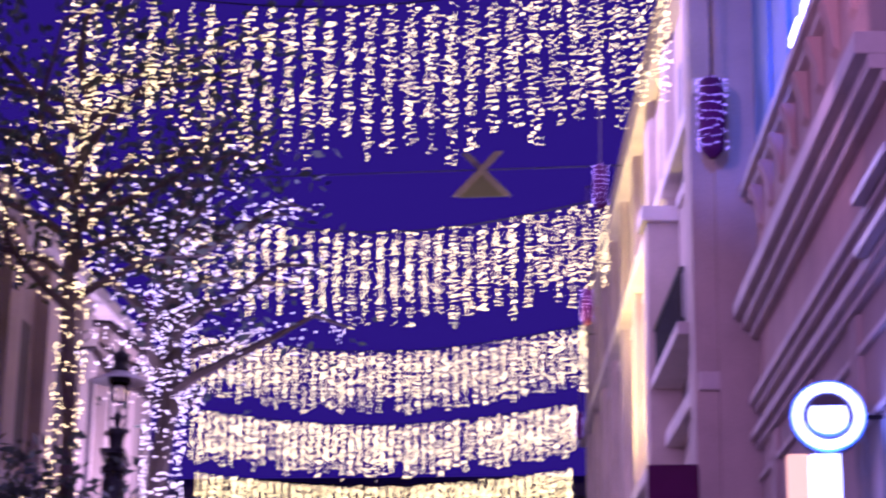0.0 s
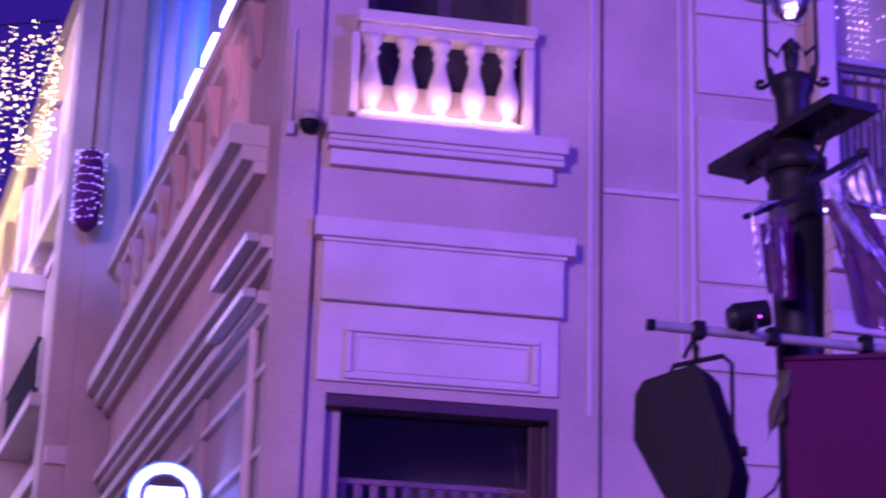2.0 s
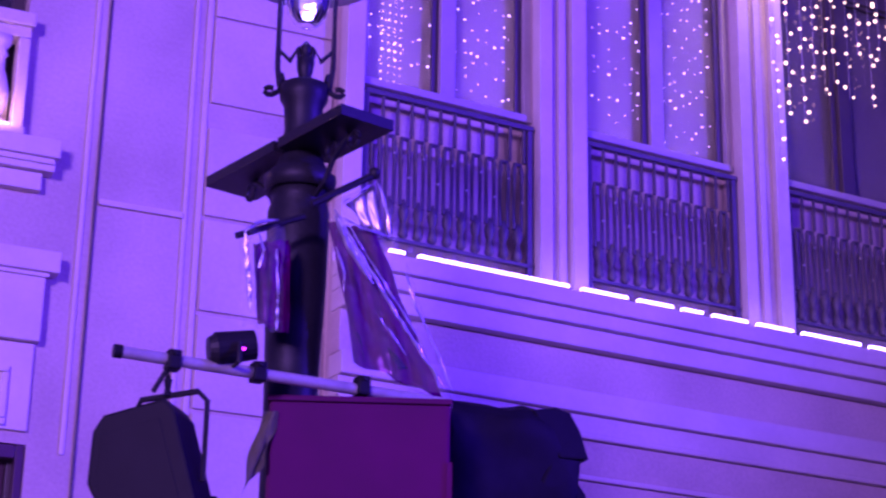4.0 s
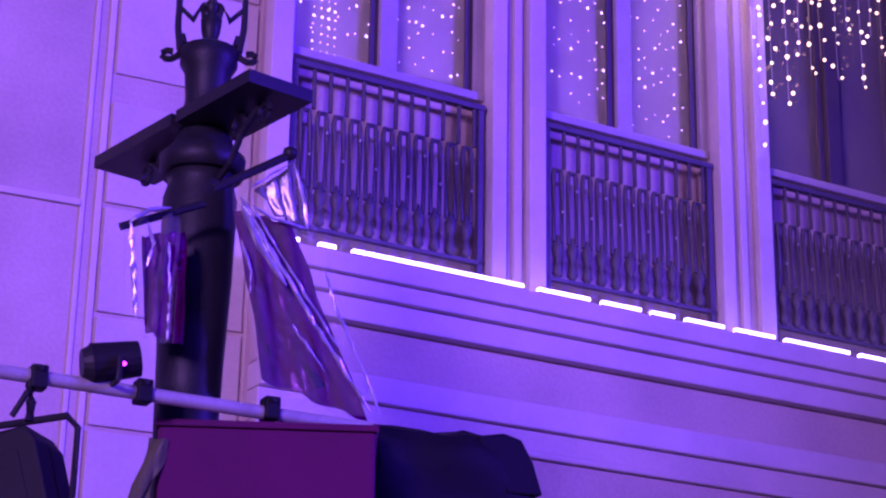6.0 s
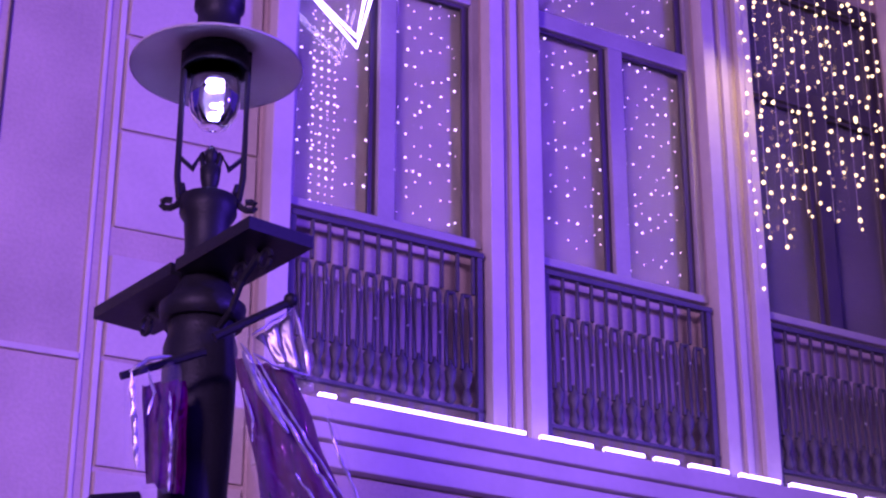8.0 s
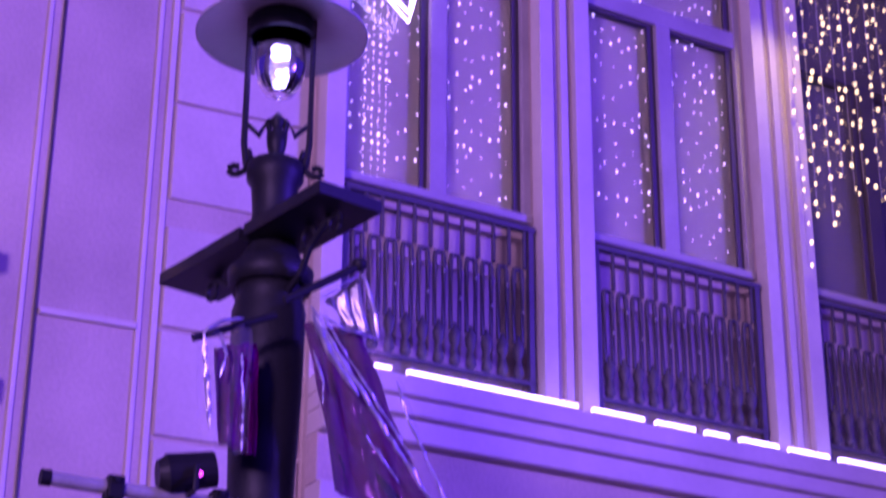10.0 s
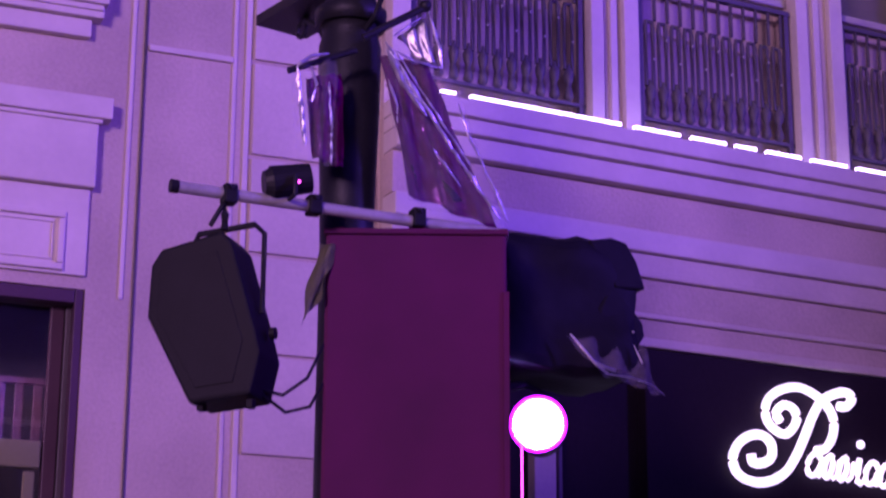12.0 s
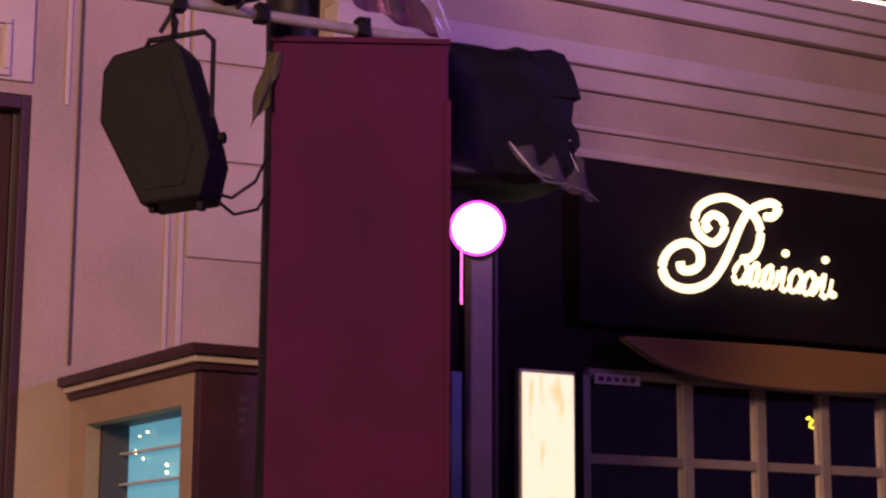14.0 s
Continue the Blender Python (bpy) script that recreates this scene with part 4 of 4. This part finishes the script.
for k, (pts, r) in enumerate([
        ([(0.03, -0.14, 4.70), (0.16, -0.15, 4.50), (0.34, -0.15, 4.25), (0.54, -0.15, 3.98), (0.68, -0.15, 3.80)], 0.013),
        ([(0.04, -0.14, 4.66), (0.13, -0.15, 4.48), (0.26, -0.16, 4.31)], 0.021), ([(0.09, -0.14, 4.66), (0.30, -0.15, 4.36), (0.52, -0.15, 4.07)], 0.007),
        ([(0.30, -0.15, 4.14), (0.36, -0.15, 4.07), (0.46, -0.15, 3.95)], 0.008), ([(0.28, -0.13, 4.90), (0.33, -0.13, 4.76), (0.36, -0.13, 4.60)], 0.012),
        ([(0.45, -0.13, 4.42), (0.50, -0.13, 4.27), (0.60, -0.13, 4.08), (0.74, -0.13, 3.80)], 0.010), ([(0.10, -0.13, 4.66), (0.20, -0.13, 4.62), (0.36, -0.13, 4.60)], 0.008),
        ([(0.06, -0.12, 4.50), (0.11, -0.12, 4.36), (0.11, -0.12, 4.26)], 0.008), ([(0.08, -0.12, 4.74), (0.18, -0.12, 4.83), (0.27, -0.12, 4.90)], 0.007),
        ([(-0.43, -0.10, 4.50), (-0.41, -0.10, 4.30), (-0.38, -0.10, 4.08)], 0.017), ([(-0.44, -0.10, 4.50), (-0.36, -0.10, 4.57), (-0.26, -0.10, 4.60)], 0.011),
        ([(-0.36, -0.10, 4.52), (-0.33, -0.10, 4.42), (-0.35, -0.10, 4.32)], 0.010), ([(-0.26, -0.10, 4.44), (-0.24, -0.10, 4.20), (-0.24, -0.10, 4.00)], 0.008)]):
    ridge(pts, r, k + 3)
st = part("stick", R((-0.06, -0.05, 4.74), (0.27, -0.09, 4.95), 0.020, n=8), IRON, wrap)
part("stick_knob", lathe(bmesh.new(), [(0.004, -0.035), (0.03, -0.02), (0.035, 0.0), (0.03, 0.02), (0.004, 0.035)], (0.275, -0.09, 4.96), 10), IRON, st)
part("stick", R((-0.46, -0.03, 4.50), (-0.10, -0.06, 4.66), 0.018, n=8), IRON, wrap)

# ---- street side of the corner building ----
side = thing("wall_side", "side street front with cornices, blue and peach light tinting its upper storey", "wall", kind="structure", place=(1.08, 0, 0))
side.rotation_euler = (0, 0, radians(6.5))
part("lower_wall", B(0.0, 0.5, 0.06, 9.3, G, 5.0), SIDE, side)
part("upper_wall", B(0.0, 0.5, 0.06, 9.3, 5.0, 7.6), PEACH, side, "peach stucco")
part("top_wall", B(0.06, 0.5, 0.06, 1.3, 7.6, 13.5), SIDE, side)
# wall colour carries the blue light
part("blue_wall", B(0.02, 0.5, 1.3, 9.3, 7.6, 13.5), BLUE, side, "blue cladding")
for z0, z1, o in ((4.98, 5.08, 0.14), (4.90, 4.98, 0.08), (4.56, 4.66, 0.14), (4.48, 4.56, 0.07), (4.1, 4.16, 0.05), (3.5, 3.56, 0.05), (7.54, 7.66, 0.18), (7.46, 7.54, 0.10)):
    part("cornice", B(-o, 0.02, 0.05, 9.4, z0, z1, bevel=0.012), TRIM, side)
for z0, z1, o in ((6.02, 6.20, 0.30), (5.90, 6.02, 0.20), (5.80, 5.90, 0.10)):
    part("main_cornice", B(-o, 0.02, 0.75, 9.4, z0, z1, bevel=0.012), TRIM, side)
for i in range(9):
    part("corbel", prism(bmesh.new(), [(-0.15, 7.46), (0.0, 7.46), (0.0, 6.95), (-0.05, 7.0), (-0.07, 7.2)], 0, 0.24, 0.008), PEACH, side).matrix_local = pose(0, 1.24 + i * 0.92, 0)
for y in (2.6, 5.2, 7.8):
    part("pilaster", B(-0.05, 0.02, y, y + 0.4, G, 4.45, bevel=0.012), SIDE, side)
# invented raised panels with the same blue light in their colour
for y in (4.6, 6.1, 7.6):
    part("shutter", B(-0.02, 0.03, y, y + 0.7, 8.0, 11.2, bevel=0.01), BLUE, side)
for y in (1.75, 2.65, 3.5, 4.3):
    part("led_bar", B(-0.18, -0.10, y, y + 0.55, 7.68, 7.78), WHITELED, side, "bright white LED bar")
for z in (4.62, 5.04):
    part("hood", B(-0.24, -0.142, 0.12, 1.5, z, z + 0.07, bevel=0.012), WHITE, side)
part("downpipe", R((-0.06, 0.5, G), (-0.06, 0.5, 4.5), 0.04, n=10), TRIM, side)
part("window_box", B(-0.06, 0.02, 0.7, 1.7, 2.1, 3.4, bevel=0.01), DARKFRAME, side)
far = thing("wall_side_far", "cream town house front lit yellow along the street", "wall", kind="structure", place=(-0.35, 9.4, 0))
far.rotation_euler = (0, 0, radians(8.0))
part("house_wall", B(-0.10, 2.5, 0.0, 26.0, G, 13.0), STUCCO, far)
for y in (0.1, 1.6, 4.4, 7.2, 10.0, 12.8, 15.6, 18.4, 21.2, 24):
    part("pilaster", B(-0.38 if y < 1 else -0.24, -0.08, y, y + 0.55, G, 11.5, bevel=0.015), STUCCO, far)
part("projecting_pier", B(-0.56, -0.08, 4.1, 4.7, G, 8.45, bevel=0.02), STUCCO, far)
part("pier_cap", B(-0.64, -0.08, 4.02, 4.78, 8.45, 8.68, bevel=0.02), TRIM, far)
bar = R((0, 0, 6.22), (0, 0, 6.84), 0.014, n=6)
for i in range(24):
    part("balcony_bar", bar.copy(), IRON, far).location = (-0.46, 0.75 + i * 0.14, 0)
for z in (6.20, 6.84):
    part("balcony_rail", B(-0.49, -0.43, 0.66, 4.1, z, z + 0.035), IRON, far)
part("balcony_floor", B(-0.52, -0.08, 0.66, 4.1, 6.02, 6.18, bevel=0.015), TRIM, far)
for z in (5.2, 8.9, 11.4):
    part("cornice", B(-0.34, -0.08, 0, 26.0, z, z + 0.22, bevel=0.02), TRIM, far)
for y in (2.3, 5.1, 7.9, 10.7, 13.5, 16.3):
    for z in (5.7, 8.7):
        part("window_pane", B(-0.115, -0.09, y + 0.2, y + 1.4, z, z + 1.9), DARKFRAME, far)
        part("window_surround", B(-0.16, -0.09, y + 0.1, y + 1.5, z - 0.14, z - 0.01, bevel=0.01), TRIM, far)
left = thing("wall_left", "cream town house front across the street, pilasters lit yellow", "wall", kind="structure", place=(-10.6, 10, 0))
left.rotation_euler = (0, 0, radians(6.0))
part("house_wall", B(-0.5, 0.0, 0, 14.2, G, 9.2), STUCCO, left)
for i in range(6):
    part("pilaster", B(-0.02, 0.22, 0.5 + i * 2.2, 1.2 + i * 2.2, G, 8.6, bevel=0.015), STUCCO, left)
for z in (4.6, 8.6):
    part("cornice", B(-0.02, 0.36, 0, 14.2, z, z + 0.25, bevel=0.02), TRIM, left)
for i in range(6):
    part("window_pane", B(-0.02, 0.03, 1.5 + i * 2.2, 2.4 + i * 2.2, 5.2, 7.4), DARKFRAME, left)
# added area lamp hanging free before the wall, turning the pilasters yellow
lamp("left_uplight", "AREA", (-9.6, 19, 3.2), (-11.3, 21, 7.5), 800, (1.0, 0.80, 0.36), 3.0)

end = thing("far_buildings", "dark building across the end of the street", "building", kind="structure", place=(0, 62, 0))
part("wall", B(-40, 22, 0, 2, G, 11.5), FARWALL, end)
part("roof", B(-40, 22, -0.4, 2, 11.5, 12.0), FARWALL, end)
for i in range(12):
    part("window_pane", B(-30 + i * 3.4, -28.6 + i * 3.4, -0.05, 0.02, 7.0, 9.6), DARKFRAME, end)
part("red_sign", B(-16.0, -9.0, -0.2, -0.1, 8.0, 8.15), REDLIGHT, end)
arch = thing("lattice_ornament", "pale crossed lattice ornament hung over the street", "ornament", place=(-4.84, 20.5, 11.58))
for s in (1, -1):
    part("slat", prism(bmesh.new(), [(-0.55 * s, -0.45), (-0.40 * s, -0.45), (0.40 * s, 0.40), (0.25 * s, 0.40)], -0.03 * s, 0.03 - 0.03 * s + 0.02), FARWALL, arch)
part("fill_panel", prism(bmesh.new(), [(-0.46, -0.46), (0.46, -0.46), (0.0, 0.0)], 0.05, 0.07), DIMBLIND, arch)
part("hanger", R((-7.5, 0.0, 0.05), (5.0, 0.0, 0.05), 0.012, n=6), IRON, arch)
tagged(part("backdrop", B(-140, 140, 150, 151, G, 26), FARWALL), "dark distant town", "backdrop", kind="structure")

# light curtains across the street: a long front row of strands and a shorter one behind
def light_curtain(y, x0, x1, step, drop, size, thin=0.0):
    c = thing("light_curtain", "curtain of warm white bulbs hung across the street", "string lights", "light curtains over the street", "stuff", (0, y, 0))
    small, large, top = [], [], []
    n = int((x1 - x0) / step)
    for row, reach in ((0.0, 1.0), (0.45, 0.72)):
        for i in range(n + 1):
            u = min(1.0, (i + (0.5 if row else 0.0)) / n)
            x = x0 + (x1 - x0) * u
            zt = 10.4 - 0.5 * math.sin(u * math.pi)
            if not row:
                top.append((x, 0, zt))
            if (u < 0.3 and random.random() < thin) or random.random() < 0.03:
                continue
            low = zt - drop * reach * (1.0 + 0.06 * math.sin(i * 1.7) + random.uniform(-0.05, 0.08))
            z = zt - random.uniform(0, 0.08)
            lean = random.uniform(-0.01, 0.01)
            while z > low:
                count = random.choice((1, 2, 2, 3))
                for k in range(count):
                    p = (x + lean * (zt - z) + (k - (count - 1) / 2) * 0.058 + random.uniform(-0.012, 0.012), row + random.uniform(-0.08, 0.08), z + random.uniform(-0.008, 0.008))
                    (large if random.random() < 0.16 else small).append(p)
                z -= random.uniform(0.060, 0.084)
    beads(small, size, FESTOON, "bulbs", c)
    beads(large, size * 1.9, FESTOON, "bulbs", c)
    part("wire", tube(bmesh.new(), top, 0.012, 4), BLACK, c)


light_curtain(8.5, -8.4, -1.0, 0.25, 1.95, 0.0084, 0.3)
light_curtain(18.5, -9.9, -2.45, 0.25, 1.6, 0.0098, 0.15)
light_curtain(28.0, -12.4, -3.6, 0.21, 1.35, 0.0112)
light_curtain(37.0, -15.0, -4.6, 0.22, 1.35, 0.0130)
light_curtain(48.0, -18.0, -5.7, 0.25, 1.35, 0.0150)

# wound ornaments on the lamp posts of the street
om = thing("hanging_ornament", "maroon drum ornament wound with white lights", "ornament", "drum ornaments along the street", place=(-0.465, 8.9, 8.46))
part("drum", lathe(bmesh.new(), [(0.05, -0.55), (0.14, -0.45), (0.17, 0.0), (0.14, 0.42), (0.04, 0.5)], n=18), MAROON, om)
part("pole", R((0, 0, 0.45), (0, 0, 3.4), 0.018, n=8), KIOSKDARK, om)
part("wall_arm", R((0, 0, 3.37), (0.55, 0, 3.37), 0.02, n=8), IRON, om)
tagged(beads([(0.176 * math.cos(a * 0.42 + k * 0.2), 0.176 * math.sin(a * 0.42 + k * 0.2), -0.42 + k * 0.105 + random.uniform(-0.02, 0.02)) for k in range(9) for a in range(13)], 0.009, PINKBULB, "light_dots", om, "tiny pinkish bulbs wound round the drum"), kind="stuff")
for x, y in ((-2.0, 11.6), (-2.72, 18.3), (-3.8, 29.5), (-11.9, 20.4), (-10.3, 18.0)):
    copy_thing(om, pose(x, y, 8.46, 0, 0, 180 if x < -9 else 0) @ Matrix.Diagonal((0.62, 0.62, 0.62, 1)))
ring = thing("round_sign", "white glowing ring sign over a yellow lit box", "sign", place=(0.45, 1.8, 3.465))
part("ring", tube(bmesh.new(), [(0.235 * math.cos(k * math.tau / 32), 0, 0.225 * math.sin(k * math.tau / 32)) for k in range(33)], 0.038, 10), RINGLIGHT, ring)
part("rim", tube(bmesh.new(), [(0.272 * math.cos(k * math.tau / 32), 0.02, 0.262 * math.sin(k * math.tau / 32)) for k in range(33)], 0.018, 8), RIMLIGHT, ring, "blue glowing rim")
part("dark_arc", tube(bmesh.new(), [(0.17 * math.cos(a), -0.045, 0.16 * math.sin(a)) for a in [math.radians(205 + k * 13) for k in range(11)]], 0.012, 6), RIMLIGHT, ring)
part("disc", lathe(bmesh.new(), [(0.15, 0), (0.15, 0.02)], n=28), RINGLIGHT, ring).matrix_local = pose(0, 0.03, -0.0, 90, 0, 0)
part("dark_band", prism(bmesh.new(), [(0.165 * math.cos(a), 0.165 * math.sin(a)) for a in [math.radians(28 + k * 12.4) for k in range(11)]], -0.03, 0.0), DARKFRAME, ring)
part("case", lathe(bmesh.new(), [(0.29, 0), (0.29, 0.08)], n=32), DARKFRAME, ring).matrix_local = pose(0, 0.14, 0, 90, 0, 0)
part("lit_box", B(-0.33, -0.16, -0.05, 0.07, -0.95, -0.30, bevel=0.02), YELLOWLIGHT, ring)
part("lit_box", B(-0.155, 0.08, -0.05, 0.07, -0.95, -0.30, bevel=0.02), RINGLIGHT, ring)
part("bracket", R((0.2, 0.08, 0.0), (0.42, 0.08, 0.0), 0.02, n=8), IRON, ring)
ban = thing("clad_post", "maroon cloth-clad post standing along the street", "post", place=(-0.95, 7.6, 0))
part("cladding", B(-0.27, 0.27, -0.2, 0.2, G, 4.0, bevel=0.02), MAROON, ban)


# ---- trees across the street ----
def tree(name, label, x, y, height, trunk_r, limbs, leaves, spread, low, seed, light_mat, light_r, light_count):
    rnd = random.Random(seed)
    t = thing(name, label, "tree", place=(x, y, 0))
    tb = bmesh.new()
    pts = [Vector((0.12 * math.sin(k * 1.3 + seed), 0.1 * math.cos(k), height * 0.8 * k / 7 if k else G)) for k in range(8)]
    tube(tb, pts, [trunk_r * (1 - 0.085 * k) for k in range(8)], 9)
    part("trunk", tb, BARK, t)
    tips, lights = [], []
    for k in range(limbs):
        a = k * 2.4 + seed
        z0 = low + (height * 0.8 - low) * k / limbs
        base = Vector((0, 0, z0))
        ln = spread * rnd.uniform(0.6, 1.0)
        path = [base + Vector((math.cos(a + 0.15 * q) * ln * q / 5, math.sin(a + 0.15 * q) * ln * q / 5, (0.45 + 0.3 * rnd.random()) * ln * q / 5 * (1.0 - 0.05 * q))) for q in range(6)]
        part("limb", tube(bmesh.new(), path, [trunk_r * 0.42 * (1 - 0.16 * q) for q in range(6)], 6), BARK, t)
        tips += path[2:]
        for q in range(int(light_count * 0.5 / max(1, limbs))):
            u = rnd.random() * 4.99
            p = path[int(u)].lerp(path[int(u) + 1], u % 1)
            lights.append(p + Vector([rnd.gauss(0, 0.15) for _ in range(3)]))
    for q in range(light_count // 3):
        z = rnd.uniform(1.5, height * 0.8)
        a = rnd.random() * math.tau
        rr = trunk_r * 1.25
        lights.append(Vector((rr * math.cos(a), rr * math.sin(a), z)))
    vs, fs = [], []
    for q in range(leaves):
        c = rnd.choice(tips) + Vector((rnd.gauss(0, 0.42), rnd.gauss(0, 0.42), rnd.gauss(0, 0.32)))
        u = Vector([rnd.gauss(0, 1) for _ in range(3)]).normalized() * rnd.uniform(0.06, 0.13)
        w = u.cross(Vector([rnd.gauss(0, 1) for _ in range(3)])).normalized() * rnd.uniform(0.03, 0.06)
        i = len(vs)
        vs += [c - u, c + w, c + u, c - w]
        fs += [(i, i + 1, i + 2, i + 3)]
    if leaves:
        me = bpy.data.meshes.new("crown")
        me.from_pydata(vs, [], fs)
        me.materials.append(LEAF)
        new("crown", me).parent = t
    if lights:
        tagged(beads(lights, light_r, light_mat, "string_light", t, "string lights wound through the branches"), kind="stuff")
    return t


tree("lit_tree", "bare street tree wound with white string lights", -9.9, 18.0, 12.8, 0.28, 22, 500, 3.4, 6.6, 1, COOLBULB, 0.015, 3600)
tree("leafy_tree", "dark leafy street tree with scattered string lights", -8.9, 10.5, 12.5, 0.16, 18, 2600, 3.6, 6.6, 4, FESTOON, 0.0115, 1900)
tree("leafy_tree", "small dark leafy tree beside the street lamp", -8.9, 9.0, 4.9, 0.12, 10, 1100, 1.3, 2.8, 7, FESTOON, 0.014, 20)
